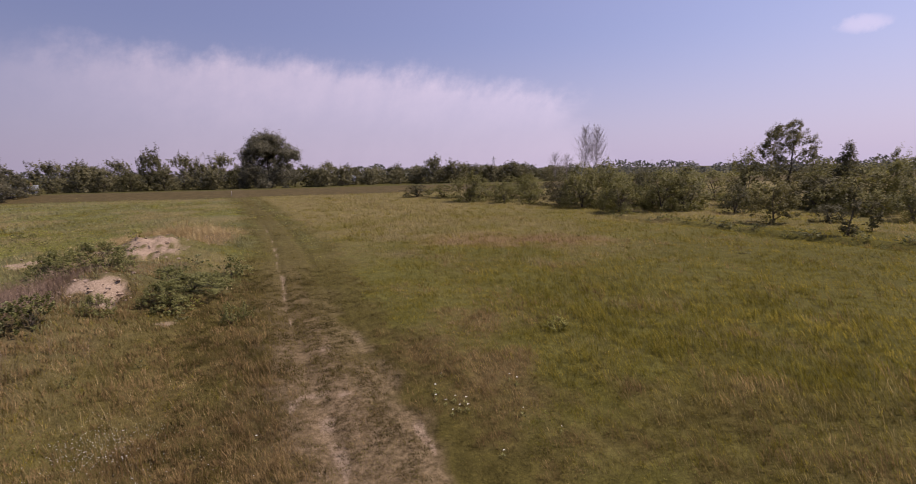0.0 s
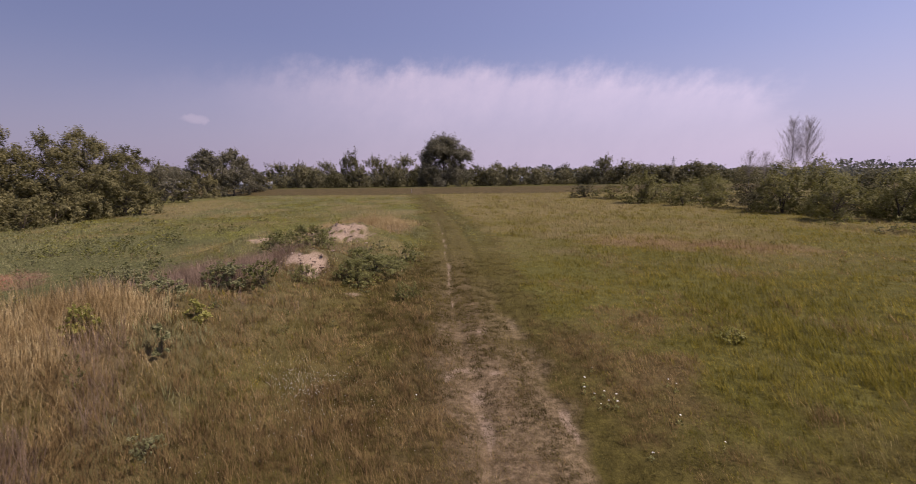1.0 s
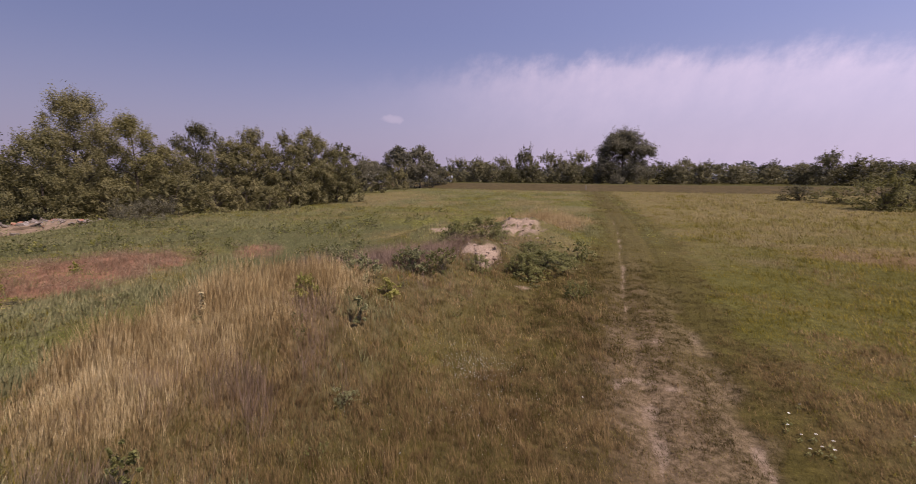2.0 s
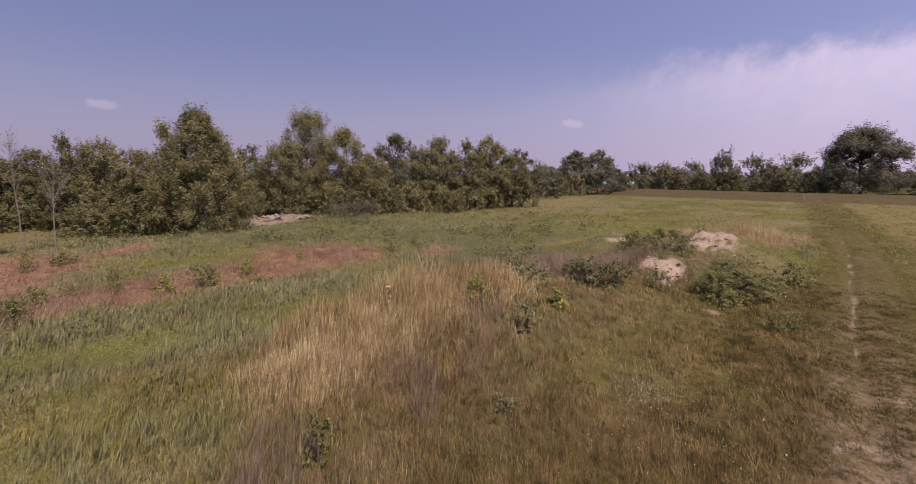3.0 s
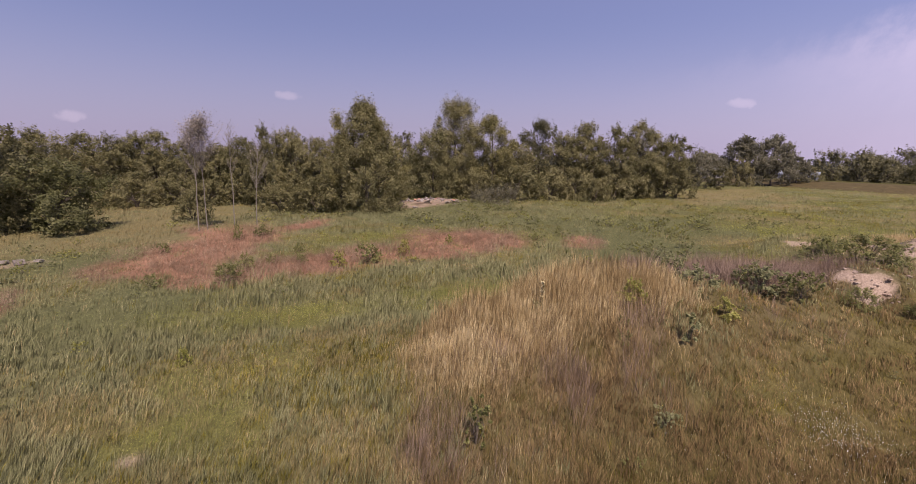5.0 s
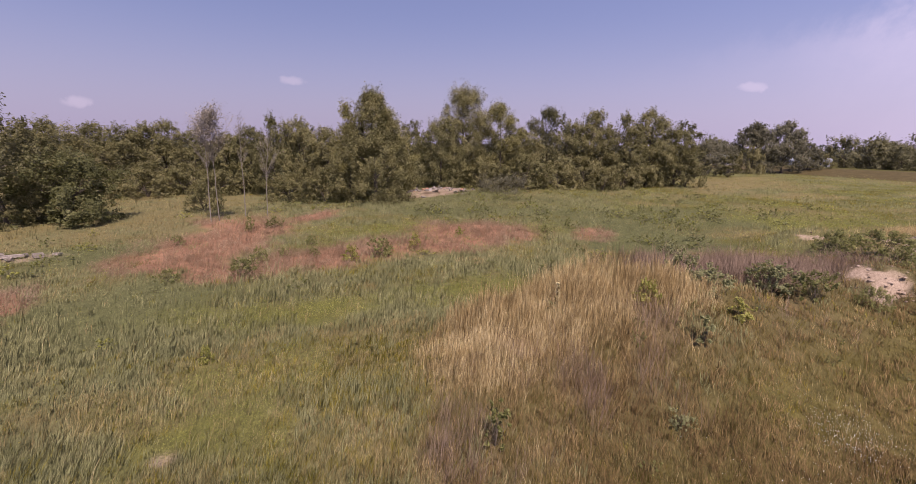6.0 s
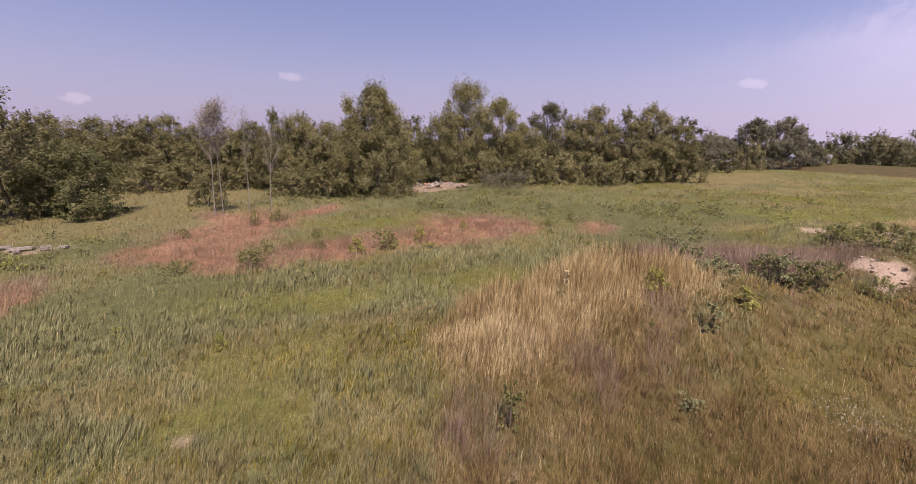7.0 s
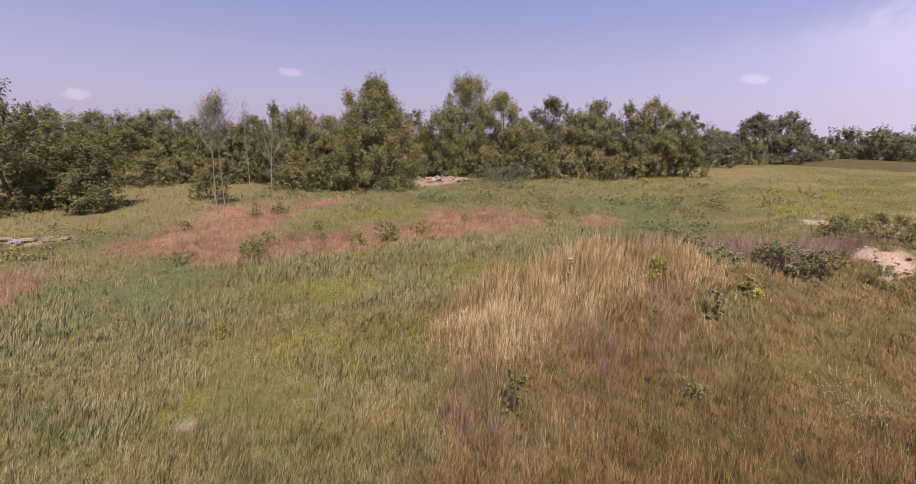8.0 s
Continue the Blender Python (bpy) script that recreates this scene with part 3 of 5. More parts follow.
def zone_weights(x, y):
    """How much of each kind of grass grows at x, y."""
    off = x - track_x(y)
    t = on_track(x, y)
    a, b, c = fbm(x, y, 5.0, 1), fbm(x, y, 1.5, 4), fbm(x, y, 0.6, 7)
    jx, jy = x + 0.9 * fbm(x, y, 1.6, 10), y + 0.9 * fbm(x, y, 1.6, 12)
    red = patches(jx, jy, RED, 0.8, 0.3) * np.clip(1.15 - 2.2 * np.clip(fbm(x, y, 2.4, 18) - 0.12, 0, 1), 0, 1)
    pink = patches(jx, jy, PINK, 1.5, 0.4)
    mauve = patches(jx, jy, MAUVE, 0.9, 0.3)
    herbs, nettles = patches(jx, jy, HERBS, 1.1, 0.3), patches(jx, jy, NETTLES, 1.1, 0.3)
    dry = dryness(x, y) * (1 - t)
    tan = patches(jx, jy, ((4.0, 9.4, 0.9, 1.9, 0), (5.2, 12.2, 0.6, 1.4, 0)), 1.2, 0.4)
    slope = brown_zone(x, y) * np.clip((-3.8 - x) / 1.8 + np.clip((y - 15.0) / 4.0, 0, 0.5), 0, 1) * (1 - 0.6 * np.clip((y - 20.0) / 6.0, 0, 1)) * np.clip((y - 1.5) / 3.0, 0.35, 1) * (1 - herbs)
    low = np.clip((-0.6 - off) / 1.2, 0, 1) * np.clip((x + 5.6) / 1.8, 0, 1) * np.clip((24.0 - y) / 6.0, 0, 1) * (1 - t)
    right = np.clip((off - 1.6) / 0.8, 0, 1)
    near_right = right * np.clip((20.0 - y - 0.3 * x) / 12.0, 0, 1)
    verge = (1 - t) * np.clip((2.5 + 0.012 * y - np.abs(off) + 0.9 * b + 0.5 * c) / 1.5, 0, 1)
    left = np.clip((-4.6 - x) / 2.0, 0, 1) * np.clip((5.0 - y) / 3.0 + (-8.2 - x) / 2.0, 0, 1) * (1 - slope)
    plain = np.clip((y - 22) / 10, 0, 1)
    up = np.clip(0.5 + 1.1 * b, 0, 1)
    fine = np.clip(0.5 + 1.2 * c, 0, 1)
    wide = np.clip(0.5 + 1.2 * a, 0, 1)
    p1, p2, p3 = (np.clip(0.5 + 1.6 * fbm(x, y, q, e), 0, 1) for q, e in ((1.8, 21), (2.2, 24), (1.2, 27)))
    near_left = left * np.clip((x + 13.0) / 4.0, 0, 1) * np.clip((6.0 - y) / 4.0, 0, 1)
    cool = left * np.clip(0.25 + 0.9 * patches(jx, jy, ((-15.8, -2.2, 4.0, 2.8, 62), (-12.6, 4.8, 2.6, 1.6, 60)), 1.2, 0.3), 0, 1.2)
    pale = left * patches(jx, jy, ((-10.0, 2.8, 3.4, 2.0, 60), (-8.2, 0.4, 2.4, 1.8, 40)), 1.3, 0.3)
    clear = 1 - np.maximum(red, np.maximum(mauve, 0.8 * dry))
    return {
        "short": 0.8 * t * (1 - 0.6 * np.clip((y - 8) / 8, 0, 1)) + 0.35 * verge + 0.15 * near_right * fine,
        "olive": t * (0.35 * p1 + 3.5 * np.clip((y - 8) / 8, 0, 1)) + (1.1 + 1.2 * np.clip((y - 12) / 12, 0, 1)) * verge * clear + 1.05 * low * (0.35 + 0.65 * fine) + 0.85 * near_right * (0.2 + 0.8 * up) + 1.1 * slope * np.clip(1.6 * fbm(x, y, 1.1, 20) + 0.4, 0, 1) * clear + 0.25 * near_left * fine,
        "meadow": (1 - t) * right * (0.25 + 0.75 * p1 + 1.3 * np.clip((x - 12.0) / 8.0, 0, 1) * np.clip((26.0 - y) / 10.0, 0, 1)) * (1 - 0.5 * pink) + 0.5 * low * p1 + 0.35 * plain * (1 - right) + 0.35 * slope * p1 + 0.35 * left * clear * (1 - p1),
        "lime": (1.7 * right * (1 - verge) * (0.15 + 0.5 * wide + 0.55 * p2) * (1 - 0.45 * near_right) * (1 - pink) + 0.45 * left * (0.1 + 0.9 * wide) * p2 + 0.9 * pale * p2 + 0.15 * low * (1 - fine) * p2 + 0.8 * plain * (1 - t) * (1 - right) * np.clip(0.35 + 2.2 * fbm(x, y, 7.0, 22), 0, 1) + 0.45 * slope * fine * p2) * clear * (1 - 0.7 * nettles),
        "straw": 3.0 * patches(jx, jy, ((-38.0, 72.0, 12.0, 5.0, 110), (-33.0, 58.0, 6.0, 2.5, 110)), 1.2, 0.3) + 1.6 * np.clip((x - 33.0) / 3.0, 0, 1) * (0.4 + 0.6 * up) + (0.22 + 0.2 * fine) * right * up + 1.5 * right * (1 - verge) * np.clip((y - 20 - 14 * a) / 34, 0, 1) + 1.6 * plain * (1 - t) * (1 - right) * np.clip(0.35 + 2.2 * fbm(x, y, 6.0, 25), 0, 1) + 0.6 * near_left * up + 1.5 * pale * (0.3 + 0.7 * p3) + 0.7 * left * fine * (0.3 + 0.7 * p3) * clear + 0.5 * low * fine * p2 + 0.4 * slope * p2 * fine + 2.6 * np.clip((-27.0 - x) / 5.0, 0, 1) * np.clip((7.0 - y) / 4.0, 0, 1) * (0.3 + 0.7 * up) * (1 - red) + 0.9 * left * patches(jx, jy, RED, 2.6, 0.3) * (1 - red) * up,
        "dry": (4.0 + 1.0 * plain) * dry ** 1.7 * (1 - red) + 0.3 * slope * up * fine * (1 - mauve),
        "brown": 0.7 * slope * (1 - 0.75 * dry) * (1 - 0.7 * mauve) + 0.2 * pink + 0.6 * right * p3 * up + 0.20 * t * (y < 12) + 0.85 * low * (0.4 + 0.6 * up) + 0.16 * near_left * up + (1.0 * (off < 0) + 0.8 * (off > 0) * p3) * verge * (0.3 + 0.7 * up) * np.clip((20.0 - y) / 8.0, 0, 1) + 1.3 * tan,
        "blue": (1.1 * cool + 0.35 * left * p1 + 0.9 * plain * (1 - t) * (1 - right) * p2 + 0.5 * np.clip((-24.0 - x) / 5.0, 0, 1) * p1 + 0.7 * slope * np.clip(2.0 * fbm(x, y, 1.5, 17) - 0.1, 0, 1) * (1 - dry)) * clear * (1 - 0.8 * herbs),
        "mauve": 4.0 * mauve * (1 - 0.5 * fine) + 0.5 * slope * np.clip(1.9 * fbm(x, y, 1.3, 15), 0, 1) * clear * (1 - dry),
        "red": 3.2 * red * (0.25 + 0.75 * np.clip(0.8 + 1.5 * fbm(x, y, 0.9, 26), 0, 1)) + 0.22 * pink * (0.4 + up),
        "herb": (1.5 * herbs + 0.8 * plain * (1 - right) * p1 + 0.5 * patches(jx, jy, RED, 0.8, 0.3) * p3 * (1 - red) + 0.12 * left + 0.35 * right * (1 - verge) * p3 * fine + 0.10 * low * up) * (1 - red) * clear + 0.16 * slope * fine,
        "clover": (0.15 * right * (1 - verge) * (1 - 0.6 * pink) * (1 - p1) + 0.45 * low + 0.5 * verge + 0.12 * left * clear * fine + 0.5 * plain * p3) * (1 - t) + 0.3 * t + 0.35 * slope * clear * p3,
        "nettle": 0.7 * plain * (1 - right) * np.clip(1.8 * fbm(x, y, 4.0, 29), 0, 1) + 3.5 * nettles * (1 - red) * (1 - mauve) * (0.4 + 0.6 * up) + 0.10 * left * fine * clear + 0.15 * low * fine + 0.04 * slope * (1 - fine)}


# the thatch has the colour of what grows there, darkened for shade between blades
SHADE = {"meadow": (0.098, 0.09, 0.02), "olive": (0.105, 0.088, 0.024), "short": (0.09, 0.068, 0.024), "dry": (0.29, 0.21, 0.10), "straw": (0.22, 0.178, 0.085), "lime": (0.125, 0.118, 0.030),
         "brown": (0.145, 0.098, 0.048), "blue": (0.18, 0.185, 0.095), "red": (0.25, 0.165, 0.105), "mauve": (0.24, 0.165, 0.12), "herb": (0.15, 0.155, 0.036), "nettle": (0.12, 0.13, 0.055), "clover": (0.11, 0.098, 0.024)}
cw = zone_weights(fx, fy)
CW = np.stack([np.clip(cw[k], 0, None) for k in KINDS], 1) + 1e-4
CW = CW ** 1.8
CW = CW / CW.sum(1, keepdims=True)
tone = CW @ np.array([SHADE[k] for k in KINDS])
tone = np.where((inside & (d_bank < 0))[:, None], tone, (0.08, 0.072, 0.016))
shade = gm.attributes.new("cover", "FLOAT_COLOR", "POINT")
shade.data.foreach_set("color", np.concatenate([tone, np.ones((len(tone), 1))], 1).astype(np.float32).ravel())

HEIGHT = {"meadow": 0.10, "olive": 0.13, "short": 0.09, "dry": 0.54, "straw": 0.17, "lime": 0.14, "brown": 0.17, "blue": 0.22, "red": 0.24, "mauve": 0.46, "herb": 0.26, "nettle": 0.48, "clover": 0.13}
LEAN = {"meadow": 0.8, "olive": 0.8, "short": 1.0, "dry": 0.30, "straw": 0.42, "lime": 0.55, "brown": 0.55, "blue": 0.38, "red": 0.5, "mauve": 0.45, "herb": 0.8, "nettle": 0.8, "clover": 0.8}
WIND = (-0.05, 0.15)
x, y, r = sector(160000, 4.6, 118)
# the turf below and behind the viewpoint
bx, by = rng.uniform(-15, 13, 26000), rng.uniform(-15, 6, 26000)
br, ba = np.hypot(bx + 0.2, by + 0.5), np.degrees(np.arctan2(-(bx + 0.2), by + 0.5))
own = (br < 4.7) | (ba < -69) | (ba > 111)
x, y, r = np.concatenate([x, bx[own]]), np.concatenate([y, by[own]]), np.concatenate([r, np.maximum(br[own], 7.0)])
keep = (y < dike_line(x) + 1) & ((x > -64) | (y > 60)) & (y > -16)
x, y, r = x[keep], y[keep], r[keep]
wts = zone_weights(x, y)
W = np.stack([np.clip(wts[k], 0, None) for k in KINDS], 1) + 1e-4
W = W ** 1.9
W = W / W.sum(1, keepdims=True)
pick = (rng.uniform(size=(len(x), 1)) > np.cumsum(W, 1)).sum(1).clip(0, len(KINDS) - 1)
bare = np.maximum(ruts(x, y) * 0.97, np.maximum(sandy(x, y), 0.8 * patches(x, y, SAND[4:], 0.9, 0.5)))
ok = rng.uniform(size=len(x)) > np.maximum(bare, np.where(on_track(x, y) > 0.5, 0.12, 0.0))
for i, k in enumerate(KINDS):
    for close in (True, False):
        s = ok & (pick == i) & ((r < 20) == close)
        if not s.any():
            continue
        xs, ys, rs = x[s], y[s], r[s]
        # tussocks: taller and shorter spots side by side
        grow = np.clip(1.0 + 0.55 * fbm(xs, ys, 0.8, i) + 0.35 * fbm(xs, ys, 3.0, i + 3), 0.35, 1.9)
        if k == "dry":
            grow = grow * (0.4 + 0.75 * dryness(xs, ys))
        away = xs - track_x(ys)
        grow = grow * np.where(away > -1.5, 0.7 + 1.1 * np.clip((away - 3.0) / 5.0, 0, 1) + 0.5 * np.clip((ys - 25) / 15, 0, 1), 1.15)
        grow = grow * (1 - 0.2 * np.clip((rs - 16) / 14, 0, 1)) * np.where(rs > 30, 1.0 + 0.6 * fbm(xs, ys, 6.0, i + 5), 1.0)
        grow = grow * np.where((xs < -9.5) & (rs > 16) & (dryness(xs, ys) < 0.2), 1.5 if k in ("herb", "nettle", "clover") else 1.15, 1.0)
        h = HEIGHT[k] * grow * rng.uniform(0.6, 1.3, len(xs))
        wide = np.clip(0.00095 * rs, 0.005, 0.06)
        spread = 0.02 + 0.0035 * rs
        if k in ("herb", "nettle", "clover"):
            m = 7
            spot = np.stack([np.repeat(xs, m) + rng.normal(0, 1, len(xs) * m) * np.repeat(spread, m), np.repeat(ys, m) + rng.normal(0, 1, len(xs) * m) * np.repeat(spread, m)], -1)
            up = land(spot[:, 0], spot[:, 1]) + np.repeat(h, m) * rng.uniform(0.2, 1.0, len(xs) * m)
            leaf, _f = leaf_quads(rng, np.concatenate([spot, up[:, None]], 1), np.repeat(np.clip(wide * (1.2 if k == "clover" else 1.35), 0.009, 0.075), m), long=2.0, simple=True)
            chunks[k].append((leaf, 3))
        else:
            chunks[k].append(blades(xs, ys, h, wide * {"dry": 0.5, "red": 0.45, "mauve": 0.5, "straw": 0.7, "short": 0.8}.get(k, 1.0), LEAN[k] * 1.15, {"dry": 12, "red": 8, "mauve": 9, "blue": 8, "straw": 5, "brown": 8}.get(k, 6), spread, WIND, close and k not in ("meadow", "short", "olive"), 0.84 if k in ("dry", "straw", "mauve", "red") else 0.58))

# hazy seed heads over the sorrel, the bent grass and the golden grass
for k, lift in (("red", 0.30), ("mauve", 0.55)):
    s = ok & (pick == KINDS.index(k)) & (patches(x, y, RED + MAUVE, 1.2) > 0.1)
    m = 7
    xs, ys, rs = np.repeat(x[s], m), np.repeat(y[s], m), np.repeat(r[s], m)
    xs, ys = xs + rng.normal(0, 1, len(xs)) * (0.05 + 0.006 * rs), ys + rng.normal(0, 1, len(xs)) * (0.05 + 0.006 * rs)
    leaf, _f = leaf_quads(rng, np.stack([xs, ys, land(xs, ys) + lift * rng.uniform(0.35, 1.1, len(xs))], -1), np.clip(0.0011 * rs, 0.008, 0.05), long=2.2, simple=True)
    chunks[k].append((leaf, 3))

# small dark tufts on the trodden track and its verges
x, y = rng.uniform(-3.6, 2.4, 46000), -10.0 + 34.0 * rng.uniform(0, 1, 46000) ** 1.2
x = x + track_x(y)
keep = rng.uniform(size=len(x)) < np.clip(0.36 + 1.4 * fbm(x, y, 0.4, 2), 0.04, 1) * (1 - 0.95 * ruts(x, y)) * np.where(on_track(x, y) > 0.5, 1.0, np.where(x < track_x(y), 2.2, 0.6)) * np.clip((25.0 - y) / 10.0, 0, 1)
x, y = x[keep], y[keep]
size = rng.uniform(0.03, 0.12, len(x))
tufts = [blades(x, y, size * 0.8, np.clip(0.002 * np.abs(y), 0.014, 0.035), 0.9, 9, size * 0.55)]

# long pale strands standing out of the ridge and the hollow
x, y, r = sector(30000, 4.8, 30, -8.0, 112.0)
crown = np.maximum(brown_zone(x, y) * np.clip((-4.2 - x) / 2.5, 0, 1) * 0.36, dryness(x, y))
low = np.clip((x + 5.6) / 1.8, 0, 1) * np.clip((-1.2 - x) / 1.0, 0, 1) * (y > 3)
crown = np.maximum(crown, 0.16 * low)
keep = (x < -1.4) & (y > -10) & (rng.uniform(size=len(x)) < 0.03 * (x < -6.0) + 0.95 * crown * np.clip(0.45 + 1.3 * fbm(x, y, 1.2, 8), 0.05, 1))
x, y, r = x[keep], y[keep], r[keep]
chunks["dry"].append(blades(x, y, 0.42 * np.where(x > -4.4, 0.6, 1.0) * (1 + 0.6 * dryness(x, y)) * rng.uniform(0.6, 1.4, len(x)), np.clip(0.0005 * r, 0.003, 0.02), 0.4, 3, np.full(len(x), 0.07), WIND, True))

for name, label, mat, key in (
        ("meadow_grass", "olive-green summer meadow grass with yellowing tips", M_MEADOW, "meadow"), ("dark_grass", "short dark olive grass beside the track", M_OLIVE, "olive"),
        ("trodden_grass", "short worn grass along the dirt track", M_SHORT, "short"), ("dry_grass", "tall dry golden grass on the low ridge", M_DRY, "dry"),
        ("straw_grass", "ripening straw-yellow grass in the field", M_STRAW, "straw"), ("fresh_grass", "fresh yellow-green meadow grass", M_LIME, "lime"),
        ("brown_grass", "thin withering brown grass on the slope", M_BROWN, "brown"), ("bluish_grass", "tall blue-green grass in the hollow", M_BLUE, "blue"),
        ("mauve_grass", "hazy mauve bent grass on the ridge", M_MAUVE, "mauve"), ("red_sorrel", "rusty red sorrel patches in seed", M_RED, "red"), ("clover", "small-leaved olive meadow plants", M_CLOVER, "clover"),
        ("meadow_herbs", "leafy green herbs mixed into the meadow", M_HERB, "herb"), ("nettles", "dark bluish-green leafy weeds in the hollow", M_NETTLE, "nettle")):
    grass_object(name, label, mat, chunks[key])
grass_object("turf_tufts", "small dark grass tufts on the dirt track", M_TUFT, tufts)


# ------------------------------------------------------------------ trees and shrubs
def tube(pts, radii, sides=6):
    """Verts and quads of a tapered tube along pts."""
    pts = np.asarray(pts, float)
    t = np.gradient(pts, axis=0)
    t /= np.linalg.norm(t, axis=1, keepdims=True) + 1e-9
    ref = np.array([0.0, 1.0, 0.0]) if abs(t[0][1]) < 0.9 else np.array([1.0, 0.0, 0.0])
    u = np.cross(t, ref)
    u /= np.linalg.norm(u, axis=1, keepdims=True) + 1e-9
    v = np.cross(t, u)
    a = np.linspace(0, 2 * np.pi, sides, endpoint=False)
    ring = u[:, None] * np.cos(a)[None, :, None] + v[:, None] * np.sin(a)[None, :, None]
    verts = (pts[:, None] + ring * np.asarray(radii)[:, None, None]).reshape(-1, 3)
    i, j = np.meshgrid(np.arange(len(pts) - 1), np.arange(sides), indexing="ij")
    a0, a1 = i * sides + j, i * sides + (j + 1) % sides
    return verts, np.stack([a0, a1, a1 + sides, a0 + sides], -1).reshape(-1, 4)


def join(parts):
    vs, fs, b = [], [], 0
    for v, f in parts:
        vs.append(v)
        fs.append(f + b)
        b += len(v)
    return np.concatenate(vs), np.concatenate(fs)


def part(name, me, parent, label=""):
    ob = new(name, me)
    ob.parent = parent
    if label:
        ob["label"] = label
    return ob


SHAPES = {
    "round": ((0.0, 0.25), (0.15, 0.75), (0.4, 1.0), (0.7, 0.9), (0.9, 0.55), (1.0, 0.15)),
    "cone": ((0.0, 0.55), (0.12, 1.0), (0.35, 0.9), (0.6, 0.6), (0.8, 0.36), (0.93, 0.2), (1.0, 0.06)),
    "bush": ((0.0, 0.85), (0.3, 1.0), (0.6, 0.85), (0.85, 0.5), (1.0, 0.2)),
    "ragged": ((0.0, 0.7), (0.15, 1.0), (0.4, 0.92), (0.6, 0.66), (0.78, 0.44), (0.9, 0.27), (1.0, 0.06)),
    "broad": ((0.0, 0.75), (0.25, 1.0), (0.5, 0.92), (0.7, 0.70), (0.85, 0.52), (0.95, 0.34), (1.0, 0.12)),
    "column": ((0.0, 0.7), (0.3, 1.0), (0.7, 0.85), (0.9, 0.5), (1.0, 0.15)),
    "dome": ((0.0, 0.85), (0.2, 1.0), (0.5, 1.0), (0.75, 0.85), (0.92, 0.5), (1.0, 0.15)),
}


def tree(name, label, seed, h, r, base, shape, leaves, leaf, mat, bark=M_BARK, stems=1, clumps=46, droop=0.0, tips=0.0, fill=0.55, category="tree", group="", simple=False, loose=0.5):
    """A tapered trunk with limbs and a crown of many clumps of leaves; r is the crown's radius, base the height of its foot."""
    g = np.random.default_rng(seed)
    thing = tagged(new(name), label, category, group)
    z_of, r_of = [a for a, _ in SHAPES[shape]], [b for _, b in SHAPES[shape]]
    wood, ends = [], []
    for s in range(stems):
        a = g.uniform(0, 6.28)
        out = 0.0 if stems == 1 else r * 0.35
        ts = np.linspace(0, 1, 9)
        px = out * ts ** 1.3 * math.cos(a) + np.cumsum(g.normal(0, 0.02 * h, 9)) * ts
        py = out * ts ** 1.3 * math.sin(a) + np.cumsum(g.normal(0, 0.02 * h, 9)) * ts
        top_z = h * (0.93 if s == 0 else g.uniform(0.6, 0.85))
        r0 = 0.018 * h + 0.02 if h > 2.5 else 0.008 * h + 0.003
        spine = np.stack([px, py, ts * top_z - 0.15 * (1 - ts)], -1)
        small = category != "tree"
        wood.append(tube(spine[::2] if small else spine, (r0 * (1 - 0.9 * ts) * (1 + 0.5 * np.exp(-ts * 14)))[::2 if small else 1], 4 if small else 7))
        for k in range(2 if h < 2.5 else max(4, int(15 / stems))):
            f = g.uniform(max(base / h, 0.12), 0.9)
            p = np.array([np.interp(f, ts, spine[:, c]) for c in range(3)])
            zc = np.clip((p[2] + 0.15 * h - base) / (h - base), 0, 1)
            reach = r * np.interp(zc, z_of, r_of) * g.uniform(0.65, 0.95)
            b = g.uniform(0, 6.28)
            q = np.linspace(0, 1, 5)[:, None]
            end = p + np.array([math.cos(b) * reach, math.sin(b) * reach, reach * g.uniform(0.2, 0.8) * (1 - f * 0.4)])
            bendy = p + (end - p) * q + np.array([0, 0, 1.0]) * (np.sin(q * np.pi) * 0.12 * reach)
            wood.append(tube(bendy[::2] if small else bendy, (r0 * (1 - f) * 0.55 * (1 - 0.85 * q[:, 0]) + (0.006 if h > 2.5 else 0.002))[::2 if small else 1], 3 if small else 4))
            ends.append(bendy[-1])
            ends.append(bendy[3])
    small = category != "tree"
    part("stem" if small else "trunk", mesh_from("trunk", *join(wood), bark), thing)
    # clumps on the outline and inside it
    zc = g.uniform(0.0, 1.0, clumps) ** (1.3 if category == "shrub" else 0.95)
    ang = g.uniform(0, 6.28, clumps)
    env = np.interp(zc, z_of, r_of) * r
    rad = env * np.where(g.uniform(size=clumps) < 0.7, g.uniform(0.68, 1.02, clumps), g.uniform(0.1, 0.68, clumps))
    cc = np.stack([np.cos(ang) * rad, np.sin(ang) * rad, base + zc * (h - base)], -1)
    cc = np.concatenate([cc, np.array(ends), [[px[-1] * 0.3, py[-1] * 0.3, h * 0.97]]])
    size = np.clip(g.normal(0.23, 0.08, len(cc)), 0.08, 0.42) * r * fill / 0.55
    size[-1] *= 0.7
    # leafy shoots rise out of every clump
    count = max(24, leaves // 20)
    wt = size ** 2
    which = g.choice(len(cc), count, p=wt / wt.sum())
    d = g.normal(size=(count, 3))
    d /= np.linalg.norm(d, axis=1, keepdims=True)
    d *= (g.uniform(0, 1, count) ** 0.5)[:, None]
    root = cc[which] + d * size[which][:, None] * 0.6
    out = root - np.array([0, 0, base + 0.3 * (h - base)])
    out /= np.linalg.norm(out, axis=1, keepdims=True) + 1e-6
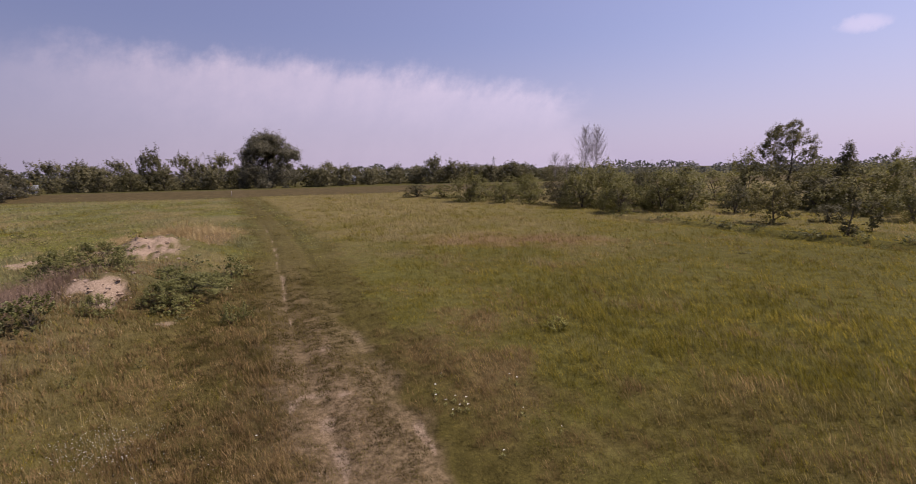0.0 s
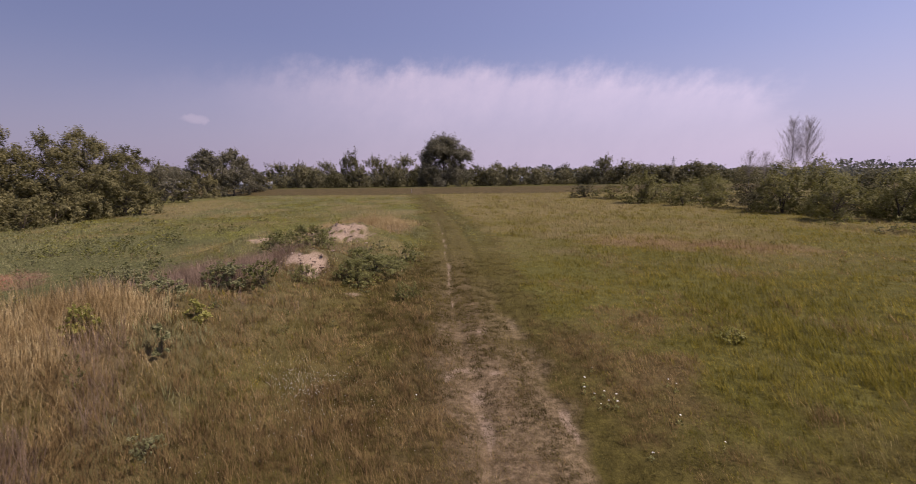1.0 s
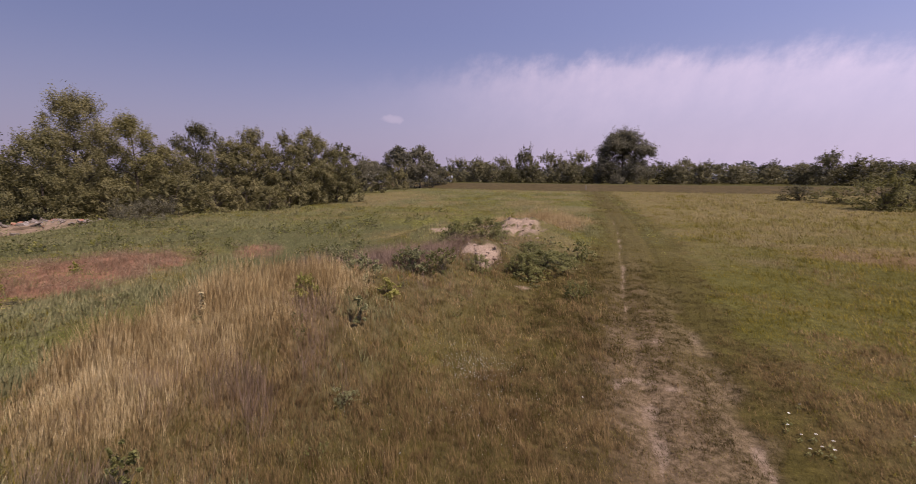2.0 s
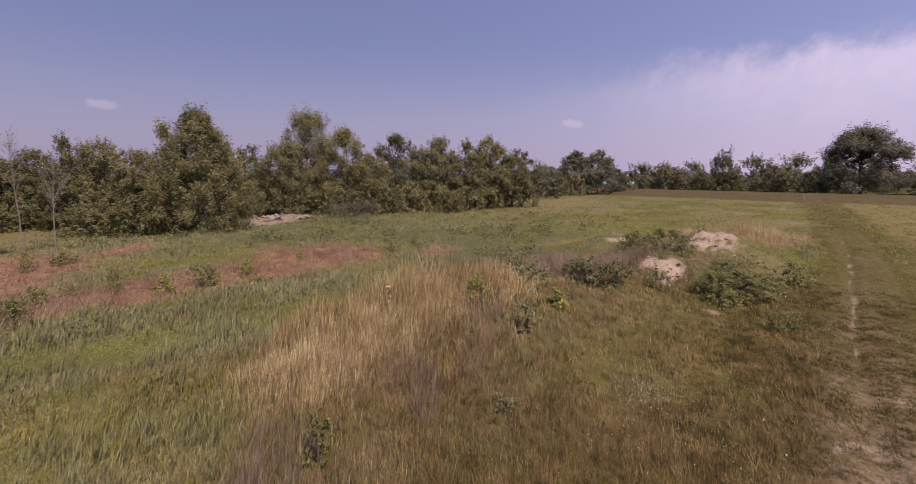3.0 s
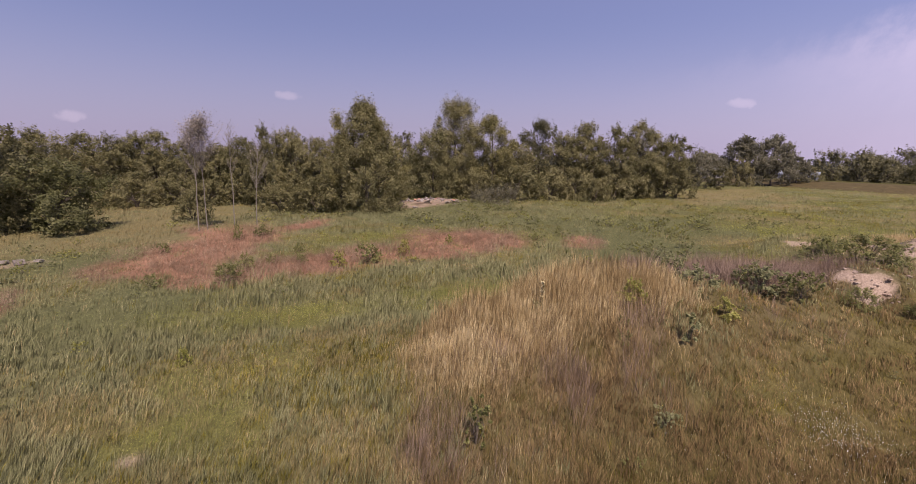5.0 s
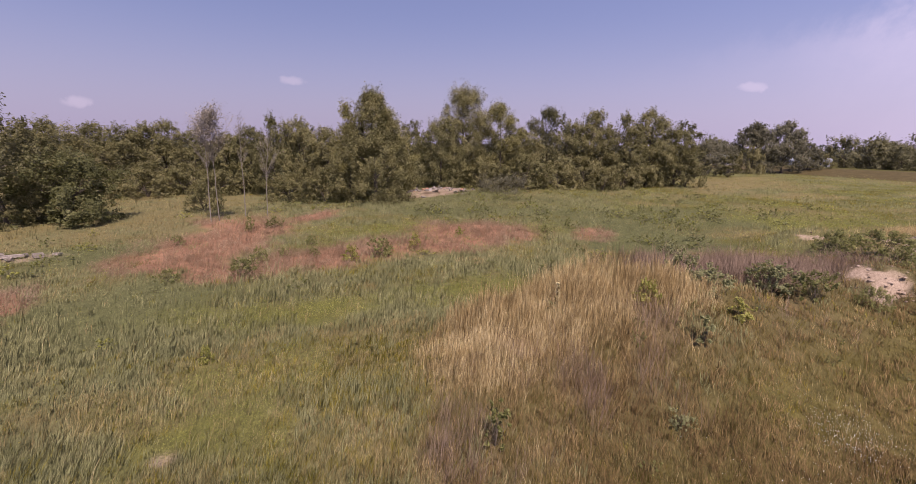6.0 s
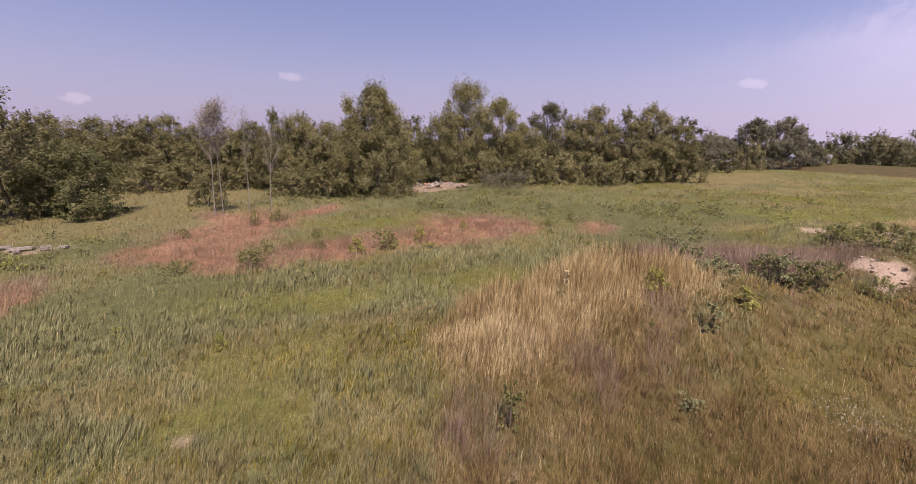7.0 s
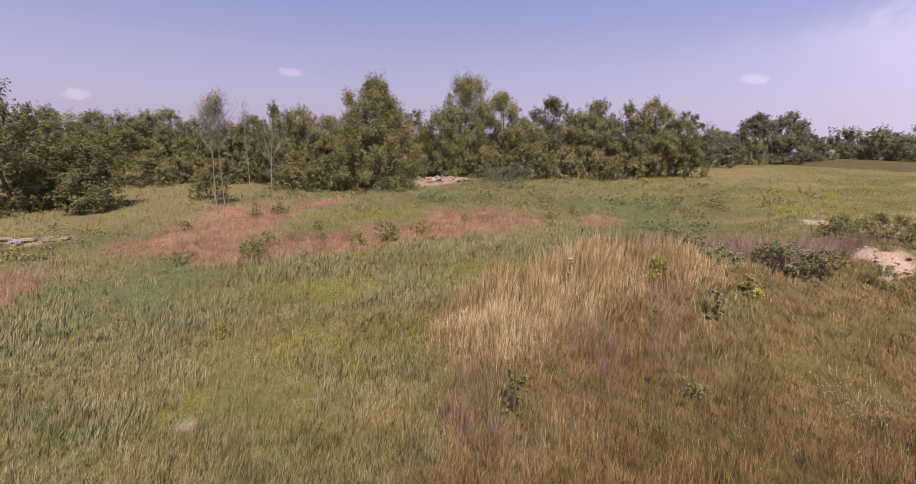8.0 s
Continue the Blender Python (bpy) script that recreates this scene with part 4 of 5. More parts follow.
    grow = out * 0.6 + g.normal(size=(count, 3)) * 0.4 + np.array([0, 0, 0.65 - 1.3 * droop])
    grow /= np.linalg.norm(grow, axis=1, keepdims=True) + 1e-6
    length = size[which] * g.uniform(0.35, 0.85, count)
    if tips:
        # long upright shoots that break the outline
        high = np.nonzero((cc[which][:, 2] > base + 0.35 * (h - base)) & (g.uniform(size=count) < tips))[0]
        grow[high] = np.array([0, 0, 1.0]) + g.normal(size=(len(high), 3)) * 0.16
        length[high] = 0.15 * h * g.uniform(0.5, 1.0, len(high))
    shoot = g.integers(0, count, leaves)
    along = g.uniform(0.0, 1.0, leaves)
    pts = root[shoot] + grow[shoot] * (along * length[shoot])[:, None] + np.clip(g.normal(size=(leaves, 3)), -1.4, 1.4) * (0.02 * r + 0.12 * length[shoot] * (1.2 - along))[:, None]
    pts[:, 2] = np.maximum(pts[:, 2], 0.05 + 0.1 * g.uniform(size=leaves))
    face = out[shoot] * 0.45 + d[shoot] * (0.5 if small else 0.8) + np.array([0, 0, 0.7 if small else 0.3])
    part("foliage" if small else "crown", mesh_from("crown", *leaf_quads(g, pts, leaf, droop, face=face, simple=simple, loose=loose), mat), thing)
    return thing


def put(thing, x, y, turn=0.0, scale=1.0, tall=1.0):
    thing.matrix_basis = pose(x, y, float(land(x, y)) - 0.03, 0, 0, turn) @ Matrix.Diagonal((scale, scale, scale * tall, 1))
    return thing


def again(thing, x, y, turn=0.0, scale=1.0, label="", tall=1.0):
    c = copy_thing(thing, pose(0, 0, 0))
    put(c, x, y, turn, scale, tall)
    if label:
        c["label"] = label
    return c


WOODS = "trees of the wood edge"


def stand(protos, spots, seed, group_label=""):
    """Places the prototypes in turn at spots of x, y, height, crown radius; each prototype is itself used first."""
    g = random.Random(seed)
    used = set()
    for k, (x, y, h, r) in enumerate(spots):
        thing, h0, r0 = protos[k % len(protos)]
        z = float(land(x, y))
        s, tall = r / r0, ((h - z) / h0) / (r / r0)
        turn = g.uniform(0, 360)
        if k % len(protos) not in used:
            used.add(k % len(protos))
            put(thing, x, y, turn, s, tall)
        else:
            again(thing, x, y, turn, s, "", tall)


# the wood behind the hollow
w1 = tree("tree", "bushy green deciduous tree at the wood's edge", 11, 7.0, 2.6, 0.0, "dome", 21000, 0.092, M_WOOD, tips=0.07, clumps=130, fill=0.62, group=WOODS, simple=True, loose=0.4)
w2 = tree("tree", "olive-green deciduous tree with upright shoots", 12, 7.0, 2.6, 0.0, "dome", 21000, 0.092, M_LEAF, clumps=130, fill=0.62, tips=0.10, group=WOODS, simple=True, loose=0.4)
w3 = tree("tree", "dense dark green deciduous tree", 13, 7.0, 2.6, 0.0, "column", 21000, 0.092, M_WOOD, clumps=130, fill=0.62, tips=0.09, stems=2, group=WOODS, simple=True, loose=0.4)
w4 = tree("tree", "dark shaded deciduous tree", 14, 7.0, 2.6, 0.0, "dome", 11000, 0.115, M_DARK, tips=0.06, clumps=90, fill=0.62, group=WOODS, simple=True, loose=0.4)
BACK = ((-53.7, -9.7, 6.4, 2.9), (-49.5, -10.6, 5.8, 2.4), (-58.1, -7.2, 6.2, 2.9), (-55.3, -4.9, 6.1, 2.6), (-56.4, -2.9, 6.4, 2.6), (-57.4, -1.2, 6.6, 2.5),
        (-56.4, 1.1, 5.9, 2.8), (-56.1, 4.3, 5.6, 2.8), (-54.9, 6.4, 6.2, 2.5), (-49.6, 7.9, 7.2, 2.2), (-48.1, 10.0, 7.0, 2.3), (-46.5, 12.1, 6.1, 2.5),
        (-48.3, 38.2, 6.8, 3.1), (-44.9, 43.4, 7.8, 3.1), (-43.5, 46.1, 8.9, 3.4), (-41.2, 49.4, 8.7, 3.2), (-39.7, 51.9, 9.3, 3.1), (-38.1, 55.4, 6.9, 3.0))
DEEP = ((-53.0, 16.5, 6.6, 3.0), (-54.0, 21.0, 7.0, 3.0), (-53.5, 12.0, 6.6, 2.8), (-55.5, 26.0, 7.6, 3.2), (-55.0, 34.0, 7.6, 3.2), (-53.0, 40.0, 7.4, 3.2), (-47.0, 50.0, 7.6, 3.2), (-44.0, 56.0, 7.2, 3.2))
stand([(w1, 7.0, 2.6), (w2, 7.0, 2.6), (w3, 7.0, 2.6)], BACK, 5)
stand([(w4, 7.0, 2.6)], DEEP + ((-37.8, -9.6, 7.2, 2.3), (-35.5, -10.4, 5.9, 2.0), (-41.5, -13.0, 6.0, 2.6), (-46.0, -9.5, 5.2, 2.4), (-60.0, -11.0, 6.2, 3.0), (-60.5, 5.0, 5.6, 3.0), (-60.0, 10.0, 6.0, 3.0), (-52.4, 78.3, 9.2, 4.2)), 6)
put(tree("tree", "tall pointed tree with silvery-green leaves beside the rubble", 21, 8.9, 3.8, 0.1, "ragged", 62000, 0.09, M_LEAF, tips=0.08, clumps=230, fill=0.54, simple=True), -39.4, 14.4)
put(tree("tree", "slender green tree leaning on its taller neighbour", 22, 7.8, 2.2, 0.0, "ragged", 18000, 0.09, M_LIGHT, tips=0.2, clumps=80, fill=0.7, simple=True), -42.1, 12.9)
put(tree("tree", "yellow-green bushy tree above the rubble", 23, 7.0, 2.8, 0.0, "dome", 22000, 0.09, M_LIGHT, tips=0.12, clumps=100, fill=0.6, simple=True), -43.4, 17.2)
put(tree("tree", "tall broad deciduous tree with a ragged top", 24, 11.2, 4.2, 0.2, "broad", 62000, 0.095, M_LEAF, tips=0.08, clumps=230, fill=0.54, simple=True), -49.4, 29.9, 60)
put(tree("tree", "full green tree behind the rubble", 25, 7.2, 3.4, 0.0, "dome", 24000, 0.10, M_LEAF, tips=0.10, clumps=130, fill=0.6, simple=True), -48.2, 26.0)
put(tree("tree", "dense green tree with upright shoots", 26, 9.6, 3.4, 0.0, "dome", 26000, 0.10, M_LIGHT, tips=0.15, clumps=140, fill=0.6, simple=True), -48.6, 34.6)
put(tree("tree", "dark round-crowned tree deeper in the wood", 27, 9.5, 3.6, 0.4, "dome", 22000, 0.115, M_DARK, clumps=130, fill=0.6, simple=True), -50.6, 44.6)

# shrubs along the wood
s1 = tree("shrub", "leafy green shrub at the wood's edge", 31, 3.0, 2.6, 0.0, "bush", 6500, 0.11, M_WOOD, stems=4, tips=0.06, clumps=70, category="shrub", group="shrubs along the wood", simple=True)
s2 = tree("shrub", "olive-green shrub at the wood's edge", 32, 3.0, 2.6, 0.0, "bush", 6500, 0.11, M_LEAF, stems=4, tips=0.06, clumps=70, category="shrub", group="shrubs along the wood", simple=True)
stand([(s1, 3.0, 2.6), (s2, 3.0, 2.6)], ((-39.4, 0.9, 1.9, 1.4), (-43.5, 7.9, 2.2, 2.3), (-40.8, 10.3, 2.8, 2.2), (-47.0, 26.8, 2.6, 2.2), (-43.6, 34.5, 3.7, 3.3), (-42.3, 38.9, 3.1, 3.1),
      (-36.9, 56.2, 3.9, 2.6), (-50.7, 98.9, 5.4, 3.0), (-46.7, 120.3, 4.2, 2.8), (-51.0, -3.0, 2.4, 2.4), (-50.5, 2.5, 2.2, 2.6), (-39.0, 46.5, 3.0, 2.6), (-38.5, 42.5, 2.4, 2.0), (-52.0, -6.5, 2.6, 2.2), (-46.2, 30.5, 3.4, 2.8), (-41.5, 42.5, 3.6, 2.8), (-40.2, 50.5, 3.2, 2.6), (-52.5, 5.0, 2.8, 2.6), (-47.0, 14.5, 3.2, 2.6), (-53.0, 0.0, 2.8, 2.4), (-45.8, 9.5, 2.8, 2.2)), 8)
put(tree("shrub", "large rounded shrub with pale silvery-green leaves", 33, 4.4, 2.9, 0.0, "bush", 22000, 0.095, leaf_material("pale shrub leaves", [(0.1, (0.075, 0.078, 0.026)), (0.5, (0.125, 0.126, 0.046)), (0.9, (0.21, 0.20, 0.085))]), stems=5, clumps=120, fill=0.5, category="shrub", simple=True), -37.2, -6.7)
put(tree("shrub", "low thicket of pale grey-green weeds beside the rubble", 34, 1.5, 2.6, 0.0, "dome", 9000, 0.07, M_GREY, stems=7, clumps=90, fill=0.6, category="shrub", simple=True), -41.0, 29.6)

# grey willows and their neighbours
gw = tree("willow_tree", "grey-green willow with a billowing crown", 41, 10.0, 4.2, 0.0, "dome", 18000, 0.20, M_GREY, clumps=80, fill=0.72, droop=0.3, group="grey willows", simple=True, loose=0.4)
stand([(gw, 10.0, 4.2)], ((-52.5, 104.7, 9.9, 4.4), (-49.9, 110.3, 10.2, 4.1), (-48.0, 117.6, 6.1, 2.4), (-51.5, 84.8, 6.3, 2.7), (-54.3, 94.7, 6.2, 2.8)), 3)
put(tree("tree", "small dense young tree standing alone", 42, 3.9, 1.7, 0.1, "round", 4000, 0.15, M_DARK, clumps=30), -46.6, 84.1)
put(tree("willow_tree", "huge old willow with a round grey-green crown", 43, 16.0, 8.8, 0.0, "dome", 60000, 0.27, M_GREY, clumps=100, droop=0.4, fill=0.66, loose=0.4, simple=True), -0.6, 162.7)

# far rows behind the bank
f1 = tree("tree", "distant green tree behind the grassy bank", 51, 8.0, 3.9, 0.0, "dome", 6000, 0.28, M_FARLEAF, clumps=90, fill=1.05, group="far tree row", simple=True, loose=0.35)
f2 = tree("tree", "distant olive tree behind the grassy bank", 52, 8.0, 3.9, 0.0, "round", 6000, 0.28, M_FARLEAF, clumps=90, fill=1.05, stems=3, group="far tree row", simple=True, loose=0.35)
f3 = tree("tree", "distant dark tree behind the grassy bank", 53, 8.0, 3.9, 0.0, "dome", 6000, 0.28, M_DARK, clumps=90, fill=1.05, group="far tree row", simple=True, loose=0.35)
FARROW = ((-55.3, 154.4, 5.9, 4.9), (-50.6, 161.2, 6.1, 5.3), (-45.0, 162.9, 4.9, 4.6), (-64.6, 156.9, 7.7, 4.6), (-61.2, 174.2, 6.7, 5.8), (-54.9, 181.6, 6.2, 5.6), (-46.5, 183.9, 7.2, 5.3),
          (-36.7, 181.0, 9.9, 4.8), (-29.6, 192.4, 8.5, 6.2), (-22.6, 183.3, 6.4, 5.0), (-16.1, 189.0, 8.7, 5.8), (11.8, 184.3, 5.4, 6.0), (21.4, 198.6, 6.3, 5.8), (29.9, 197.5, 5.2, 6.4),
          (41.7, 200.4, 4.6, 6.5), (51.3, 203.4, 5.4, 6.0), (58.2, 196.3, 4.8, 5.8), (61.2, 179.6, 7.3, 5.9), (128.6, 202.4, 3.6, 6.7), (136.6, 197.1, 3.4, 6.5),
          (-75.0, 150.0, 6.2, 5.5), (-82.0, 140.0, 6.0, 5.5), (-92.0, 128.0, 6.4, 5.5), (-8.0, 195.0, 6.2, 6.0), (4.0, 205.0, 6.0, 6.5), (36.0, 188.0, 4.2, 5.0), (48.0, 190.0, 3.8, 5.0), (-42.0, 176.0, 4.4, 5.0), (-50.0, 172.0, 4.4, 5.0), (-33.0, 178.0, 5.0, 5.0), (-19.0, 177.0, 4.6, 5.0), (-11.0, 181.0, 5.0, 5.0), (17.0, 180.0, 4.6, 5.0), (25.0, 184.0, 4.6, 5.0), (56.0, 184.0, 4.2, 5.0), (67.0, 186.0, 4.6, 5.0), (85.0, 176.0, 4.6, 5.0), (99.0, 174.0, 4.6, 5.0), (110.0, 168.0, 4.0, 5.0), (-38.0, 160.0, 3.8, 4.0), (-70.0, 165.0, 5.6, 5.5))
FARROW = [(x, y, h * 1.15 + 0.4, r * 0.8) for x, y, h, r in FARROW]
stand([(f1, 8.0, 3.9), (f2, 8.0, 3.9), (f1, 8.0, 3.9), (f3, 8.0, 3.9)], FARROW, 9)
stand([(f3, 8.0, 3.9)], ((69.2, 176.7, 7.3, 5.6), (79.9, 183.1, 6.2, 6.2), (89.7, 184.1, 5.4, 6.2), (92.3, 171.5, 6.5, 6.0), (105.7, 181.2, 4.9, 5.6), (116.0, 176.0, 4.4, 6.0)), 10)

# thicket on the far side of the field
HEDGE = "thicket along the field"
M_HEDGE = leaf_material("thicket leaves", [(0.1, (0.105, 0.105, 0.030)), (0.5, (0.172, 0.166, 0.048)), (0.9, (0.275, 0.252, 0.082))])
h1 = tree("shrub", "spreading green shrub at the field's edge", 61, 4.0, 2.4, 0.0, "bush", 7000, 0.105, M_HEDGE, stems=4, tips=0.10, clumps=70, fill=0.8, category="shrub", group=HEDGE, simple=True, loose=0.35)
h2 = tree("shrub", "olive-green shrub with loose shoots", 62, 4.0, 2.4, 0.0, "bush", 7000, 0.105, M_HEDGE, stems=3, tips=0.14, clumps=70, fill=0.8, category="shrub", group=HEDGE, simple=True, loose=0.35)
h3 = tree("shrub", "dark dense shrub in the thicket", 63, 4.0, 2.4, 0.0, "bush", 7000, 0.105, M_DARK, stems=4, tips=0.06, clumps=70, fill=0.8, category="shrub", group=HEDGE, simple=True, loose=0.35)
stand([(h1, 4.0, 2.4), (h2, 4.0, 2.4), (h3, 4.0, 2.4), (h2, 4.0, 2.4)],
      ((27.0, 63.2, 3.8, 2.9), (21.1, 85.2, 1.9, 2.8), (24.0, 80.2, 2.1, 2.8), (27.2, 75.0, 2.0, 3.0), (29.3, 56.6, 2.6, 1.6), (34.2, 58.5, 3.5, 1.4), (33.4, 49.6, 3.9, 2.6), (33.3, 44.8, 4.7, 2.4), (35.9, 44.1, 4.9, 2.3),
       (32.6, 37.7, 3.2, 2.1), (39.8, 42.0, 4.2, 2.4), (36.9, 36.4, 3.8, 2.0), (39.9, 36.3, 4.1, 2.7), (42.0, 42.8, 3.7, 3.0), (41.3, 31.6, 2.6, 1.3), (45.6, 35.9, 1.5, 1.1), (51.5, 38.0, 5.5, 2.5), (53.7, 30.9, 4.5, 2.4),
       (51.6, 30.6, 3.2, 3.0), (51.7, 26.3, 3.9, 2.4), (56.0, 26.7, 5.1, 2.2), (53.0, 23.6, 4.8, 2.3), (40.0, 22.7, 1.4, 1.2), (45.8, 20.1, 2.6, 1.5), (48.0, 44.0, 3.4, 3.2), (44.0, 50.0, 3.2, 3.2), (40.0, 56.0, 3.0, 3.2),
       (38.0, 66.0, 2.8, 3.4), (34.0, 72.0, 2.6, 3.4), (56.0, 46.0, 3.6, 3.6), (60.0, 36.0, 4.0, 3.4), (60.0, 20.0, 4.4, 3.2), (44.0, 76.0, 3.2, 4.0), (52.0, 62.0, 3.4, 4.0), (35.0, 41.0, 2.2, 1.8), (38.4, 39.4, 2.4, 1.9), (31.0, 53.0, 1.8, 1.6), (36.5, 48.5, 3.0, 2.2), (43.0, 38.6, 2.8, 2.2), (47.5, 33.5, 2.4, 2.0), (49.5, 28.2, 2.4, 2.0), (48.0, 24.0, 2.0, 1.8), (30.0, 67.0, 2.2, 2.4), (33.0, 64.0, 2.4, 2.4)), 12)
put(tree("tree", "tall airy tree above the thicket", 64, 9.2, 3.0, 2.0, "round", 24000, 0.085, M_WOOD, clumps=130, fill=0.5, simple=True), 55.2, 36.1)
put(tree("tree", "pointed dark young tree in the thicket", 65, 6.3, 1.6, 0.3, "cone", 9000, 0.085, M_DARK, clumps=90, fill=0.9, simple=True), 54.5, 29.6)
put(tree("tree", "small light green tree at the field's edge", 66, 3.3, 1.7, 0.2, "dome", 10000, 0.075, M_LIGHT, clumps=60, tips=0.1, simple=True), 36.5, 24.6)
put(tree("shrub", "thin dark upright shrub beside the furrow", 67, 3.1, 0.5, 0.2, "column", 4500, 0.055, M_DARK, clumps=46, fill=1.2, simple=True, category="shrub"), 33.1, 17.6)
put(tree("shrub", "thin dark leaning shrub beside the furrow", 68, 2.2, 0.45, 0.2, "column", 3200, 0.055, M_DARK, clumps=40, fill=1.2, simple=True, category="shrub"), 36.8, 18.2)


def bare_tree(name, label, seed, h, r, mat, twigs=60, leaves=0, leaf_mat=None, start=0.3, crown=(0.8, 1.0, 1.0)):
    """A trunk with ascending limbs and many fine bare twigs; a few withered leaves near the top if given."""
    g = np.random.default_rng(seed)
    thing = tagged(new(name), label, "tree")
    ts = np.linspace(0, 1, 10)
    spine = np.stack([np.cumsum(g.normal(0, 0.008 * h, 10)) * ts, np.cumsum(g.normal(0, 0.008 * h, 10)) * ts, ts * h - 0.1 * (1 - ts)], -1)
    r0 = 0.004 * h + 0.008
    part("trunk", mesh_from("trunk", *tube(spine, r0 * (1 - 0.9 * ts) + 0.004, 6), mat), thing)
    wood, ends = [], []
    for k in range(twigs):
        f = g.uniform(start, 0.97)
        p = np.array([np.interp(f, ts, spine[:, c]) for c in range(3)])
        b = g.uniform(0, 6.28)
        reach = r * (1.15 - f) * g.uniform(0.5, 1.1)
        q = np.linspace(0, 1, 4)[:, None]
        end = p + np.array([math.cos(b) * reach, math.sin(b) * reach, reach * g.uniform(1.1, 2.6)])
        limb = p + (end - p) * q + np.array([0, 0, 0.1 * reach]) * np.sin(q * 3.1)
        wood.append(tube(limb, (0.004 + 0.0005 * h) * (1 - 0.75 * q[:, 0]), 3))
        ends.append(end)
        for j in range(7):
            b2 = b + g.normal(0, 0.9)
            s0 = p + (end - p) * g.uniform(0.4, 1.0)
            e2 = s0 + np.array([math.cos(b2), math.sin(b2), g.uniform(0.3, 2.2)]) * reach * g.uniform(0.15, 0.45)
            wood.append(tube(np.stack([s0, (s0 + e2) / 2 + g.normal(0, 0.03, 3), e2]), [0.0015 + 0.0005 * h, 0.001 + 0.0004 * h, 0.001], 3))
            ends.append(e2)
    part("branching", mesh_from("branching", *join(wood), mat), thing, "fine bare limbs and twigs")
    if leaves:
        e = np.array(ends)
        e = e[e[:, 2] > crown[0] * h]
        c = e[g.integers(0, len(e), leaves)] + g.normal(0, 0.16, (leaves, 3))
        v, fc = leaf_quads(g, c, 0.06)
        part("withered_leaves", mesh_from("withered_leaves", v, fc, leaf_mat), thing)
    return thing


put(bare_tree("dead_tree", "tall bare grey tree with fine upright twigs", 71, 12.5, 3.2, M_TWIG, 230), 59.3, 79.0)
put(bare_tree("dead_tree", "tall bare grey tree beside its twin", 72, 12.3, 3.3, M_TWIG, 230), 62.3, 79.3)
put(bare_tree("dead_tree", "small bare grey tree behind the thicket", 73, 7.6, 2.6, M_TWIG, 140), 63.2, 95.8)
put(bare_tree("dead_tree", "small bare grey tree behind the thicket", 74, 7.3, 2.6, M_TWIG, 140), 67.2, 96.8)
put(bare_tree("sapling", "slim pale-stemmed sapling with a withered tan crown", 75, 6.6, 2.0, M_PALE, 110, 3600, M_TAN, 0.55, (0.68, 1, 1)), -33.5, 1.4)
put(bare_tree("sapling", "slim pale-stemmed sapling with a few withered leaves", 76, 6.6, 1.3, M_PALE, 60, 1400, M_TAN, 0.5, (0.8, 1, 1)), -33.2, 0.9, 40)
put(bare_tree("sapling", "bare pale sapling with thin twigs at the top", 77, 6.7, 1.2, M_PALE, 34, 60, M_TAN, 0.5, (0.8, 1, 1)), -34.7, 3.1)
put(bare_tree("sapling", "bare pale sapling with sparse dry leaves", 78, 5.4, 1.5, M_PALE, 34, 60, M_TAN, 0.45, (0.5, 1, 1)), -34.6, 4.5)


# ------------------------------------------------------------------ weeds and low shrubs in the meadow
M_GREYWEED = leaf_material("grey-green felted leaves", [(0.1, (0.146, 0.154, 0.068)), (0.5, (0.220, 0.224, 0.102)), (0.9, (0.342, 0.336, 0.165))])
M_WEED = leaf_material("dark weed leaves", [(0.1, (0.122, 0.129, 0.041)), (0.5, (0.201, 0.203, 0.067)), (0.9, (0.317, 0.305, 0.112))])
M_FRESH = leaf_material("fresh yellow-green leaves", [(0.1, (0.207, 0.213, 0.049)), (0.5, (0.305, 0.299, 0.073)), (0.9, (0.439, 0.409, 0.122))])
M_YELLOW = rough_material("yellow petals", [(0.2, (0.5, 0.38, 0.06)), (0.8, (0.7, 0.58, 0.12))], 2.0, 0.6, 0.1)

WEEDS = "weed clumps in the meadow"
d1 = tree("weed", "leafy dark green weed clump among the grass", 81, 0.8, 0.6, 0.0, "bush", 2400, 0.036, M_WEED, stems=7, clumps=40, category="plant", group=WEEDS)
d2 = tree("weed", "spreading green weed clump among the grass", 82, 0.8, 0.6, 0.0, "dome", 2400, 0.036, M_WEED, stems=8, clumps=40, tips=0.12, category="plant", group=WEEDS)
b1 = tree("weed", "bright yellow-green weed clump", 83, 0.6, 0.35, 0.0, "bush", 2200, 0.03, M_FRESH, stems=7, clumps=34, fill=0.75, tips=0.1, category="plant", group=WEEDS)
g1 = tree("weed", "tall grey-green felted weed with upright stems", 84, 0.95, 0.6, 0.0, "round", 2600, 0.04, M_GREYWEED, stems=9, clumps=40, tips=0.15, category="plant", group=WEEDS)
d3 = tree("weed", "tall dense thicket of dark green weeds on the sandy mound", 85, 1.5, 1.3, 0.0, "bush", 7500, 0.042, M_WEED, stems=16, clumps=120, tips=0.25, fill=0.34, category="plant", group=WEEDS)
